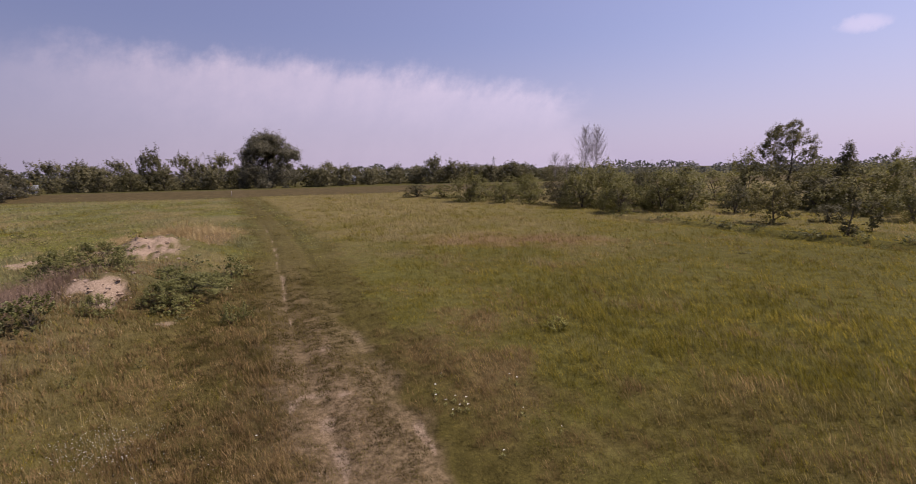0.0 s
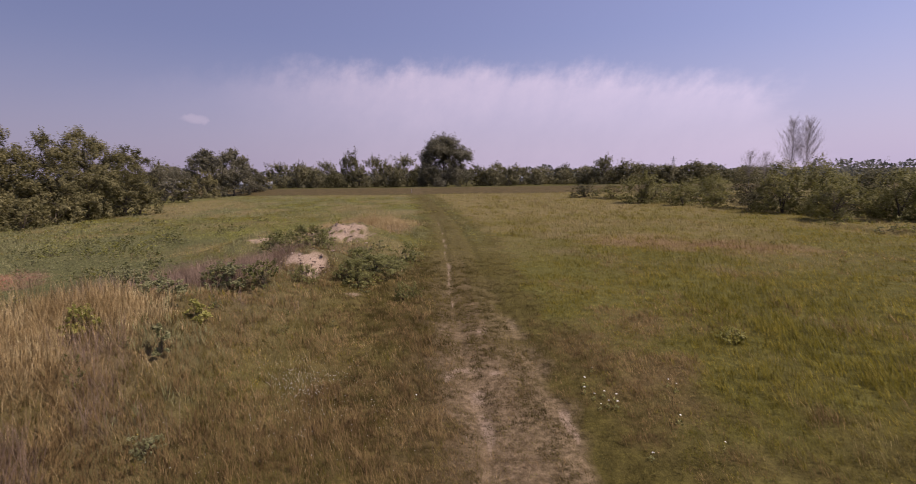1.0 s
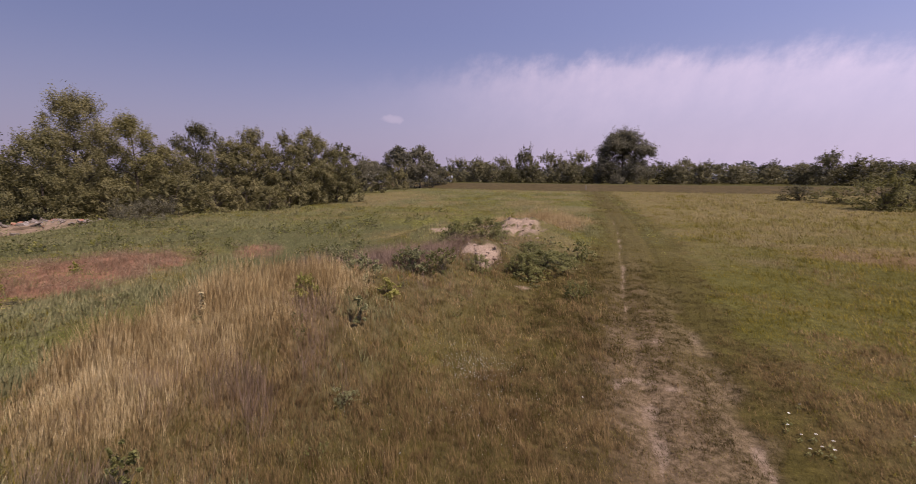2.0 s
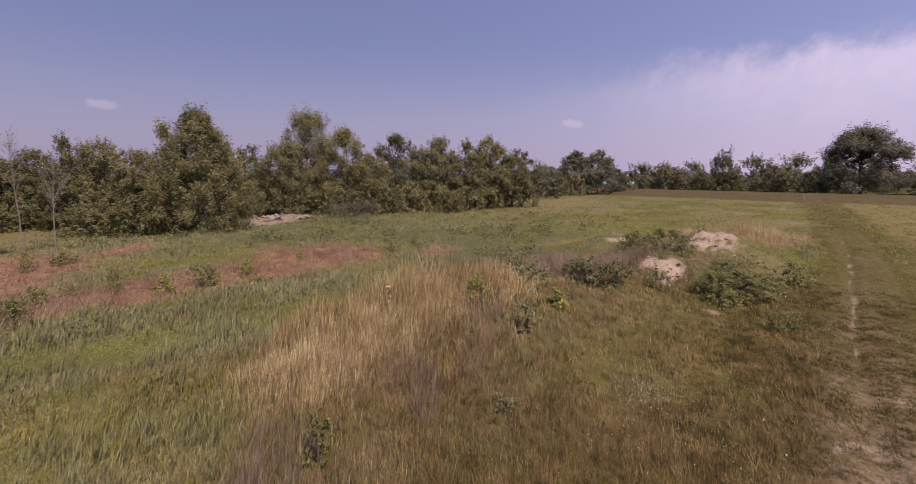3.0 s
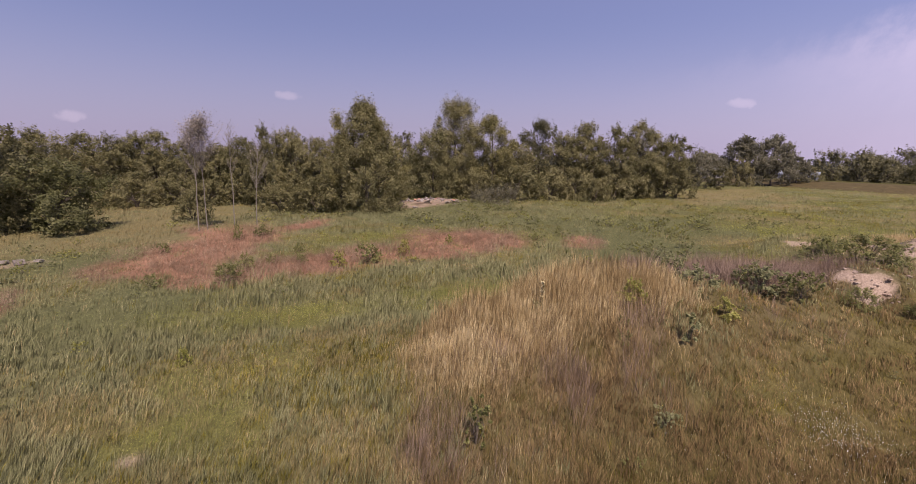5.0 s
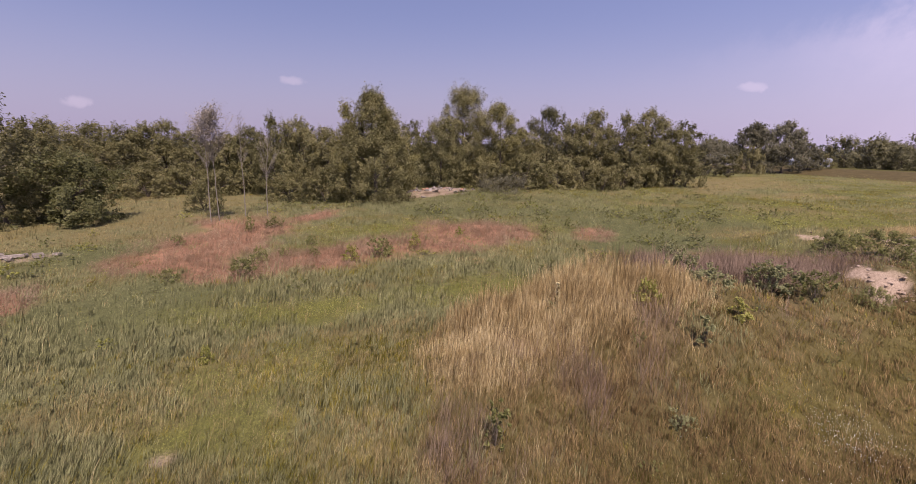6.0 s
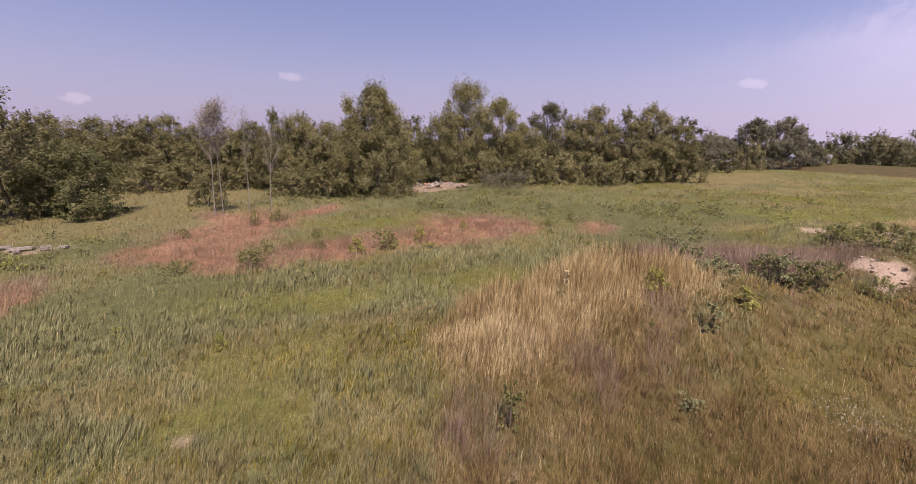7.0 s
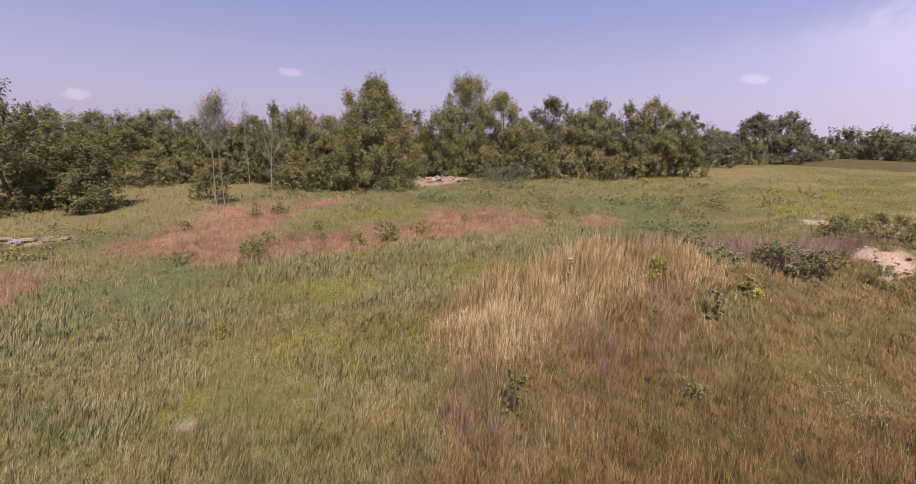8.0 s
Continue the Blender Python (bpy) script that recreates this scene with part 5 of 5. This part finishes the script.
stand([(d3, 1.5, 1.3)], [(x, y, float(land(x, y)) + h, r) for x, y, h, r in
      ((-6.9, 22.8, 0.95, 1.35), (-8.65, 24.0, 0.9, 1.1), (-2.95, 18.2, 0.62, 1.25), (-3.5, 16.8, 0.7, 0.8), (-2.6, 20.4, 0.55, 0.9), (-3.7, 19.6, 0.6, 1.0), (-4.7, 14.9, 0.6, 0.45))], 20)
stand([(d1, 0.8, 0.6), (d2, 0.8, 0.6)],
      [(x, y, float(land(x, y)) + h, r) for x, y, h, r in
       ((-1.9, 22.2, 0.9, 0.76), (-7.03, 14.07, 0.63, 0.58), (-1.11, 15.50, 0.57, 0.26),
        (-20.08, 6.87, 0.80, 0.70), (-21.46, 1.99, 0.69, 0.36), (-19.26, 1.06, 0.70, 0.57), (-29.91, 4.08, 0.68, 0.55), (-27.14, -1.03, 0.49, 0.36), (-20.03, -1.40, 0.50, 0.44),
        (-22.00, 3.12, 0.39, 0.27), (-29.20, 2.62, 0.93, 0.28), (-21.36, 4.27, 0.40, 0.27), (-23.77, 4.78, 0.50, 0.30), (-21.82, 20.63, 0.49, 0.32), (-20.72, 17.62, 0.45, 0.44),
        (-17.38, 25.71, 0.63, 0.46), (-5.91, 21.62, 0.9, 0.6), (-1.50, 15.12, 0.61, 0.30), (-3.2, 16.2, 0.7, 0.6), (-5.56, 13.72, 0.79, 0.59))], 21)
stand([(b1, 0.6, 0.35)], [(x, y, float(land(x, y)) + h, r) for x, y, h, r in
      ((-7.08, 8.60, 0.55, 0.34), (-5.84, 10.43, 0.48, 0.35), (-20.84, 9.17, 0.69, 0.30), (-19.70, 5.49, 0.71, 0.37), (-22.56, 12.81, 0.43, 0.28), (-11.97, -0.61, 0.42, 0.17))], 22)
stand([(g1, 0.95, 0.6)], [(x, y, float(land(x, y)) + h, r) for x, y, h, r in
      ((-12.71, 17.89, 1.00, 0.61), (-6.55, 13.56, 0.9, 0.72), (-6.88, 10.71, 0.88, 0.62), (-8.6, 12.2, 1.1, 0.5), (-4.58, 6.36, 0.32, 0.25))], 23)
put(tree("weed", "upright green weed with narrow leaves on the slope", 84, 0.85, 0.26, 0.0, "column", 900, 0.034, M_WEED, stems=9, clumps=20, tips=0.3, category="plant"), -5.88, 3.26)
put(tree("weed", "dark bluish upright weed on the ridge", 86, 0.68, 0.2, 0.0, "column", 420, 0.06, M_GREYWEED, stems=4, clumps=14, tips=0.2, category="plant"), -5.56, 8.48)

M_LIME_WEED = leaf_material("pale lime flowering tops", [(0.1, (0.25, 0.24, 0.06)), (0.5, (0.33, 0.315, 0.085)), (0.9, (0.45, 0.42, 0.14))])
put(tree("weed", "pale lime-green flowering clump alone in the meadow", 92, 0.34, 0.36, 0.0, "dome", 2600, 0.022, M_LIME_WEED, stems=9, clumps=60, fill=0.5, category="plant", loose=0.2), 7.28, 10.96)

# scattered smaller weeds, thicker in the hollow
wr = np.random.default_rng(33)
SCATTER = []
while len(SCATTER) < 130:
    px, py = wr.uniform(-42, -14), wr.uniform(-9, 48)
    if float(patches(px, py, RED)) < 0.2 and float(dryness(px, py)) < 0.3 and wr.uniform() < 0.35 + 0.6 * float(wob(px, py, 7.0, 9.0)):
        SCATTER.append((px, py, float(land(px, py)) + wr.uniform(0.22, 0.5), wr.uniform(0.22, 0.7)))
for cx, cy, ca, cb, deg in (NETTLES[0], NETTLES[2], NETTLES[3], NETTLES[4]):
    for _ in range(int(ca * cb * 0.9)):
        da, db = wr.normal(0, ca * 0.5), wr.normal(0, cb * 0.5)
        px, py = cx + da * math.cos(radians(deg)) - db * math.sin(radians(deg)), cy + da * math.sin(radians(deg)) + db * math.cos(radians(deg))
        if float(patches(px, py, RED)) < 0.2:
            SCATTER.append((px, py, float(land(px, py)) + wr.uniform(0.35, 0.65), wr.uniform(0.4, 0.9)))
for _ in range(260):
    px, py = wr.uniform(-13, -2.5), wr.uniform(3, 20)
    if float(brown_zone(px, py)) > 0.5 and float(dryness(px, py)) < 0.3 and float(sandy(px, py)) < 0.05 and wr.uniform() < 0.24:
        SCATTER.append((px, py, float(land(px, py)) + wr.uniform(0.16, 0.36), wr.uniform(0.12, 0.3)))
for _ in range(32):
    px, py = wr.uniform(-24, -2.5), wr.uniform(19, 46)
    if wr.uniform() < float(wob(px, py, 5.0, 3.0)) + 0.5:
        SCATTER.append((px, py, float(land(px, py)) + wr.uniform(0.3, 0.55), wr.uniform(0.4, 0.9)))
for _ in range(6):
    px, py = wr.uniform(10, 29), wr.uniform(8, 60)
    SCATTER.append((px, py, float(land(px, py)) + wr.uniform(0.14, 0.24), wr.uniform(0.2, 0.45)))
for _ in range(34):
    py = wr.uniform(8, 36)
    px = 31.4 + wr.normal(0, 0.7)
    SCATTER.append((px, py, float(land(px, py)) + wr.uniform(0.3, 0.6), wr.uniform(0.4, 0.9)))
lo1 = tree("weed", "low leafy herb clump in the meadow", 87, 0.5, 0.45, 0.0, "dome", 480, 0.036, M_WEED, stems=5, clumps=14, category="plant", group="low herb clumps", simple=True)
lo2 = tree("weed", "low light green herb clump in the meadow", 88, 0.5, 0.45, 0.0, "dome", 480, 0.036, M_FRESH, stems=5, clumps=14, tips=0.1, category="plant", group="low herb clumps", simple=True)
lo3 = tree("weed", "low grey-green herb clump in the meadow", 89, 0.5, 0.45, 0.0, "bush", 480, 0.036, M_GREYWEED, stems=5, clumps=14, tips=0.1, category="plant", group="low herb clumps", simple=True)
stand([(lo1, 0.5, 0.45), (lo2, 0.5, 0.45), (lo1, 0.5, 0.45), (lo3, 0.5, 0.45)], SCATTER, 24)

# ------------------------------------------------------------------ flowers


def discs(places, radius, mat, name, label, tilt=0.4):
    """Small six-petalled heads at the given places, as one scatter."""
    g = np.random.default_rng(len(places))
    a = np.linspace(0, 2 * np.pi, 6, endpoint=False)
    vs = []
    for x, y, z in places:
        r = radius * g.uniform(0.6, 1.3)
        tx, ty = g.normal(0, tilt, 2)
        ring = np.stack([np.cos(a) * r, np.sin(a) * r, (np.cos(a) * tx + np.sin(a) * ty) * r], -1)
        vs.append(ring + (x, y, z))
    vs = np.concatenate(vs)
    me = mesh_from(name, vs, np.arange(len(vs)).reshape(-1, 6), mat)
    return tagged(new(name, me), label, "flowers", kind="stuff")


def around(cx, cy, sx, sy, n, h):
    x, y = wr.normal(cx, sx, n), wr.normal(cy, sy, n)
    return np.stack([x, y, land(x, y) + h * wr.uniform(0.6, 1.2, n)], -1)


discs(np.concatenate([around(-2.9, 8.6, 0.38, 0.45, 640, 0.26), around(-2.4, 7.6, 0.7, 0.9, 260, 0.20), around(-3.2, 6.6, 0.7, 0.8, 60, 0.22), around(-1.0, 8.5, 0.6, 2.0, 60, 0.12)]), 0.0044, M_WHITE,
      "white_flowers", "tiny white daisy-like flowers in the thin grass")
fx2, fy2, _r = sector(90, 8, 40)
discs(np.stack([fx2, fy2, land(fx2, fy2) + 0.25], -1), 0.007, M_YELLOW, "yellow_flowers", "scattered tiny yellow meadow flowers")


def umbel(name, label, seed, h, r, mat):
    """A thin stem with a flat domed flower head and a few leaves."""
    g = np.random.default_rng(seed)
    thing = tagged(new(name), label, "flower", "white umbels beside the track")
    ts = np.linspace(0, 1, 5)
    part("stem", mesh_from("stem", *tube(np.stack([0.03 * ts ** 2, 0.02 * ts, ts * h], -1), 0.004 * (1 - 0.4 * ts), 5), M_WEED), thing)
    bits = []
    for k in range(26):
        a, q = g.uniform(0, 6.28), math.sqrt(g.uniform()) * r
        c = np.array([0.03 + math.cos(a) * q, 0.02 + math.sin(a) * q, h + 0.015 - 0.25 * q * q / r])
        an = np.linspace(0, 2 * np.pi, 5, endpoint=False)
        ring = np.stack([np.cos(an) * r * 0.28, np.sin(an) * r * 0.28, g.normal(0, 0.003, 5)], -1) + c
        bits.append(ring)
    v = np.concatenate(bits)
    part("flower_head", mesh_from("flower_head", v, np.arange(len(v)).reshape(-1, 5), mat), thing, "white flat flower head")
    v, f = leaf_quads(g, np.stack([g.normal(0, 0.04, 14), g.normal(0, 0.04, 14), g.uniform(0.02, h * 0.6, 14)], -1), 0.04)
    part("leaves", mesh_from("leaves", v, f, M_WEED), thing)
    return thing


um = umbel("yarrow", "white flat-headed yarrow in the verge", 5, 0.26, 0.025, M_WHITE)
YARROW = ((2.74, 8.29, 1.0), (2.86, 8.05, 0.9), (3.06, 8.1, 1.0), (3.22, 7.92, 1.1), (3.02, 7.73, 1.0), (3.15, 7.65, 1.1), (2.85, 7.64, 0.9), (4.48, 8.47, 0.9), (4.53, 8.24, 1.0), (4.03, 7.1, 1.0),
          (3.13, 6.12, 0.9), (4.39, 6.36, 0.7), (3.19, 9.27, 0.7), (-0.6, 8.2, 0.8))
put(um, 2.81, 8.6, 0, 0.9)
for ux, uy, us in YARROW:
    again(um, ux, uy, ux * 77, us * 0.75)


def mullein(h):
    g = np.random.default_rng(3)
    thing = tagged(new("mullein"), "tall pale yellow mullein spike standing in the dry grass", "flower")
    ts = np.linspace(0, 1, 7)
    spine = np.stack([0.05 * np.sin(ts * 2), 0.03 * ts, ts * h], -1)
    part("stalk", mesh_from("stalk", *tube(spine, 0.012 * (1 - 0.5 * ts), 6), M_DRY), thing)
    f = g.uniform(0.45, 1.0, 240)
    c = np.stack([np.interp(f, ts, spine[:, k]) for k in range(3)], -1) + g.normal(0, 0.022, (240, 3))
    v, q = leaf_quads(g, c, 0.035)
    part("flower_spike", mesh_from("flower_spike", v, q, rough_material("pale yellow mullein flowers", [(0.2, (0.34, 0.28, 0.14)), (0.8, (0.55, 0.47, 0.27))], 3.0, 0.7, 0.1)), thing, "pale yellow flower spike")
    c = np.stack([g.normal(0, 0.08, 40), g.normal(0, 0.08, 40), g.uniform(0.02, 0.45 * h, 40)], -1)
    v, q = leaf_quads(g, c, 0.11, long=2.2)
    part("leaves", mesh_from("leaves", v, q, M_GREYWEED), thing, "felted grey-green leaves")
    return thing


put(mullein(0.85), -7.95, 6.4)

# ------------------------------------------------------------------ stones, clods, rubble


def lump(name, seed, sx, sy, sz, mat, rough=0.25, cuts=1):
    """A broken lump: a rounded block with uneven faces."""
    bm = bmesh.new()
    bmesh.ops.create_icosphere(bm, subdivisions=cuts, radius=1.0)
    g = random.Random(seed)
    off = Vector((g.uniform(-9, 9), g.uniform(-9, 9), g.uniform(-9, 9)))
    for v in bm.verts:
        k = 1.0 + rough * 1.6 * noise.noise(v.co * 1.3 + off)
        v.co = Vector((v.co.x * sx * k, v.co.y * sy * k, v.co.z * sz * k))
    me = bpy.data.meshes.new(name)
    bm.to_mesh(me)
    bm.free()
    me.materials.append(mat)
    return me


def slab(name, seed, sx, sy, sz, mat):
    """A broken slab with chipped corners."""
    bm = bmesh.new()
    bmesh.ops.create_cube(bm, size=1.0)
    g = random.Random(seed)
    for v in bm.verts:
        v.co = Vector((v.co.x * sx * g.uniform(0.75, 1.15), v.co.y * sy * g.uniform(0.75, 1.15), v.co.z * sz * g.uniform(0.85, 1.1)))
    bmesh.ops.bevel(bm, geom=bm.edges[:], offset=min(sx, sy, sz) * 0.12, segments=1, affect="EDGES")
    me = bpy.data.meshes.new(name)
    bm.to_mesh(me)
    bm.free()
    me.materials.append(mat)
    return me


clods = [lump("clod", 90 + k, 0.13, 0.11, 0.08, M_SANDY, 0.4, 2) for k in range(5)]
cg = random.Random(4)
for cx, cy, spread_x, spread_y, n in ((-6.0, 28.3, 1.0, 1.0, 110), (-5.2, 17.3, 0.55, 0.6, 60), (-8.4, 28.6, 0.8, 0.4, 8), (-9.9, 25.0, 0.5, 0.3, 6)):
    for k in range(n):
        px, py = cg.gauss(cx, spread_x), cg.gauss(cy, spread_y)
        sc = cg.choice((0.2, 0.25, 0.3, 0.4, 0.55, 0.8)) if n > 10 else cg.uniform(0.2, 0.5)
        ob = tagged(new("clod", clods[k % 5]), "pale lump of dug sandy soil", "soil clod", "clods on the sandy mounds")
        ob.matrix_basis = pose(px, py, float(land(px, py)) + 0.01, cg.uniform(-20, 20), cg.uniform(-20, 20), cg.uniform(0, 360)) @ Matrix.Diagonal((sc, sc, sc * 0.7, 1))

M_BRICK = rough_material("broken red brick", [(0.2, (0.2, 0.09, 0.06)), (0.8, (0.4, 0.21, 0.15))], 3.0)
M_RUBWHITE = rough_material("whitewashed plaster", [(0.2, (0.16, 0.135, 0.12)), (0.8, (0.36, 0.325, 0.30))], 3.0)
pieces = [slab("piece", 1, 0.9, 0.55, 0.14, M_STONE), slab("piece", 2, 0.6, 0.5, 0.22, M_STONE), lump("piece", 3, 0.3, 0.25, 0.2, M_STONE, 0.35, 2), slab("piece", 4, 0.4, 0.25, 0.16, M_BRICK),
          lump("piece", 5, 0.22, 0.2, 0.16, M_BRICK, 0.3, 2), slab("piece", 6, 0.5, 0.4, 0.12, M_RUBWHITE), slab("piece", 7, 1.3, 0.16, 0.12, M_STONE)]
pile = tagged(new("rubble_pile"), "heap of broken concrete, brick and plaster at the wood's edge", "rubble")
pile.matrix_basis = pose(-42.4, 21.8, float(land(-42.4, 21.8)), 0, 0, 100)
core = lump("earth", 9, 5.0, 1.3, 0.6, rough_material("dusty rubble soil", [(0.2, (0.12, 0.085, 0.055)), (0.8, (0.28, 0.21, 0.15))], 2.0), 0.25, 3)
part("earth", core, pile, "dusty soil under the rubble")
for k in range(170):
    a, b = cg.gauss(0.8, 3.0), cg.gauss(0.3, 0.8)
    z = 0.6 * math.sqrt(max(0.0, 1 - (a / 5.0) ** 2 - (b / 1.3) ** 2)) + 0.04
    ob = part("piece", pieces[cg.choice((0, 1, 2, 2, 3, 4, 5, 5, 6, 1))], pile)
    sc = cg.choice((0.3, 0.4, 0.5, 0.7, 0.9))
    ob.matrix_basis = pose(a, b, z, cg.uniform(-35, 35), cg.uniform(-35, 35), cg.uniform(0, 360)) @ Matrix.Diagonal((sc, sc, sc, 1))

dump = tagged(new("concrete_slab"), "grey broken concrete slabs lying in the grass", "slab")
dump.matrix_basis = pose(-27.3, -7.2, float(land(-27.3, -7.2)), 0, 0, 60)
for k, (a, b, sc) in enumerate(((0, 0, 1.0), (0.9, 0.2, 0.8), (-0.9, 0.1, 0.9), (0.3, -0.5, 0.6), (1.5, 0.5, 0.5))):
    ob = part("piece", pieces[(0, 1, 0, 2, 1)[k]], dump)
    ob.matrix_basis = pose(a, b, 0.1, cg.uniform(-8, 8), cg.uniform(-8, 8), cg.uniform(0, 360)) @ Matrix.Diagonal((sc, sc, sc, 1))

# ------------------------------------------------------------------ far things


def house(name, label, x, y, turn, wd, dp, ht, wall_mat, roof_mat):
    """A low house with a pitched roof, door and windows."""
    thing = tagged(new(name), label, "house")
    bm = bmesh.new()
    bmesh.ops.create_cube(bm, size=1.0)
    for v in bm.verts:
        v.co = Vector((v.co.x * wd, v.co.y * dp, (v.co.z + 0.5) * ht))
    me = bpy.data.meshes.new("wall")
    bm.to_mesh(me)
    bm.free()
    me.materials.append(wall_mat)
    part("wall", me, thing)
    e, t = 0.35, ht + dp * 0.32
    v = [(-wd / 2 - e, -dp / 2 - e, ht - 0.1), (wd / 2 + e, -dp / 2 - e, ht - 0.1), (wd / 2 + e, dp / 2 + e, ht - 0.1), (-wd / 2 - e, dp / 2 + e, ht - 0.1), (-wd / 2 - e, 0, t), (wd / 2 + e, 0, t)]
    f = [0, 1, 5, 4, 2, 3, 4, 5, 0, 4, 3, 1, 2, 5, 0, 3, 2, 1]
    top = part("roof", mesh_from("roof", v, f, roof_mat, [4, 4, 3, 3, 4]), thing)
    part("chimney", slab("chimney", 44, 0.5, 0.5, 1.0, M_BRICK), top, "brick chimney").matrix_basis = pose(wd * 0.25, 0, t + 0.1)
    for k in range(3):
        wx = (k - 1) * wd * 0.3
        win = part("window", slab("window", 40, 1.1, 0.12, 1.2, M_PLASTER), thing)
        win.matrix_basis = pose(wx, -dp / 2 - 0.02, ht * 0.55)
        part("pane", slab("pane", 40, 0.9, 0.06, 1.0, M_GLASS), win, "dark glass pane").matrix_basis = pose(0, -0.05, 0)
    thing.matrix_basis = pose(x, y, float(land(x, y)), 0, 0, turn)
    return thing


M_GLASS, gn = material("dark window glass")
finish(gn, (0.04, 0.05, 0.06, 1.0), 0.15, 0.0, None, 0.6)
M_PLASTER = rough_material("light house plaster", [(0.2, (0.36, 0.35, 0.34)), (0.8, (0.5, 0.49, 0.47))], 1.0)
M_SLATE = rough_material("blue-grey roof sheeting", [(0.2, (0.2, 0.22, 0.27)), (0.8, (0.3, 0.33, 0.38))], 1.0)
for hx, hy, ha, hw, hh in ((30.9, 212.5, 5, 8.0, 2.6), (-64.4, 166.0, 20, 5.0, 2.0), (76.7, 216.5, -20, 7.0, 2.2), (-71.0, 124.0, 35, 6.0, 1.7), (-60.5, 141.0, 25, 6.0, 1.6)):
    house("house", "low pale house with a blue-grey roof behind the trees", hx, hy, ha, hw, 3.6, hh, M_PLASTER, M_SLATE)


def lattice(name, label, x, y, h, foot, arms):
    """A steel lattice tower: four legs, bracing and cross-arms."""
    thing = tagged(new(name), label, "tower")
    m = rough_material("galvanised steel", [(0.2, (0.28, 0.28, 0.3)), (0.8, (0.4, 0.4, 0.42))], 1.0, 0.6, 0.05)
    for sx, sy in ((1, 1), (1, -1), (-1, 1), (-1, -1)):
        part("leg", mesh_from("leg", *tube([(sx * foot, sy * foot, 0), (sx * foot * 0.12, sy * foot * 0.12, h)], [0.22, 0.12], 4), m), thing)
    rods = []
    for k in range(9):
        z0, z1 = h * k / 9, h * (k + 1) / 9
        a, b = foot * (1 - 0.88 * k / 9), foot * (1 - 0.88 * (k + 1) / 9)
        rods += [tube([(-a, -a, z0), (b, -b, z1)], [0.1, 0.1], 3), tube([(a, -a, z0), (-b, -b, z1)], [0.1, 0.1], 3), tube([(-a, a, z0), (-b, -b, z1)], [0.1, 0.1], 3), tube([(a, -a, z0), (b, b, z1)], [0.1, 0.1], 3)]
    part("bracing", mesh_from("bracing", *join(rods), m), thing)
    for z, reach in arms:
        part("cross_arm", mesh_from("cross_arm", *tube([(-reach, 0, z * h), (0, 0, z * h + 0.8), (reach, 0, z * h)], [0.12, 0.2, 0.12], 4), m), thing)
    thing.matrix_basis = pose(x, y, float(land(x, y)))
    return thing


lattice("power_pylon", "distant steel lattice power pylon", 307.4, 628.6, 24.0, 2.6, ((0.72, 6.0), (0.86, 4.5)))
lattice("radio_mast", "distant slender lattice mast", -92.7, 592.5, 33.0, 1.0, ())

post = tagged(new("marker_post", mesh_from("marker_post", *tube([(0, 0, -0.2), (0, 0, 1.0), (0, 0, 1.05)], [0.06, 0.06, 0.02], 8), M_RUBWHITE)), "short white marker post on the bank beside the track", "post")
post.matrix_basis = pose(-7.9, 105.0, float(land(-7.9, 105.0)))

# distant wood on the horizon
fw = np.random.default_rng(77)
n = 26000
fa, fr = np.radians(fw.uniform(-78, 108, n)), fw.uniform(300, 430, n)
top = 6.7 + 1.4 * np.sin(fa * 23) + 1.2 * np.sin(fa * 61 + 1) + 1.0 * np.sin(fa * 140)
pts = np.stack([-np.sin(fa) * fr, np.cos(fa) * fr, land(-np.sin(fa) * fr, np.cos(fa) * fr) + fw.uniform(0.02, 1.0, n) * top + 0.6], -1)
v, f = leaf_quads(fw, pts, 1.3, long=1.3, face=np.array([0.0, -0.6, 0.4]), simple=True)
# greyed and blued leaf colour stands in for the haze over the distance
M_FARWOOD = leaf_material("haze-tinted woodland leaves", [(0.1, (0.07, 0.075, 0.06)), (0.5, (0.095, 0.10, 0.08)), (0.9, (0.135, 0.135, 0.105))])
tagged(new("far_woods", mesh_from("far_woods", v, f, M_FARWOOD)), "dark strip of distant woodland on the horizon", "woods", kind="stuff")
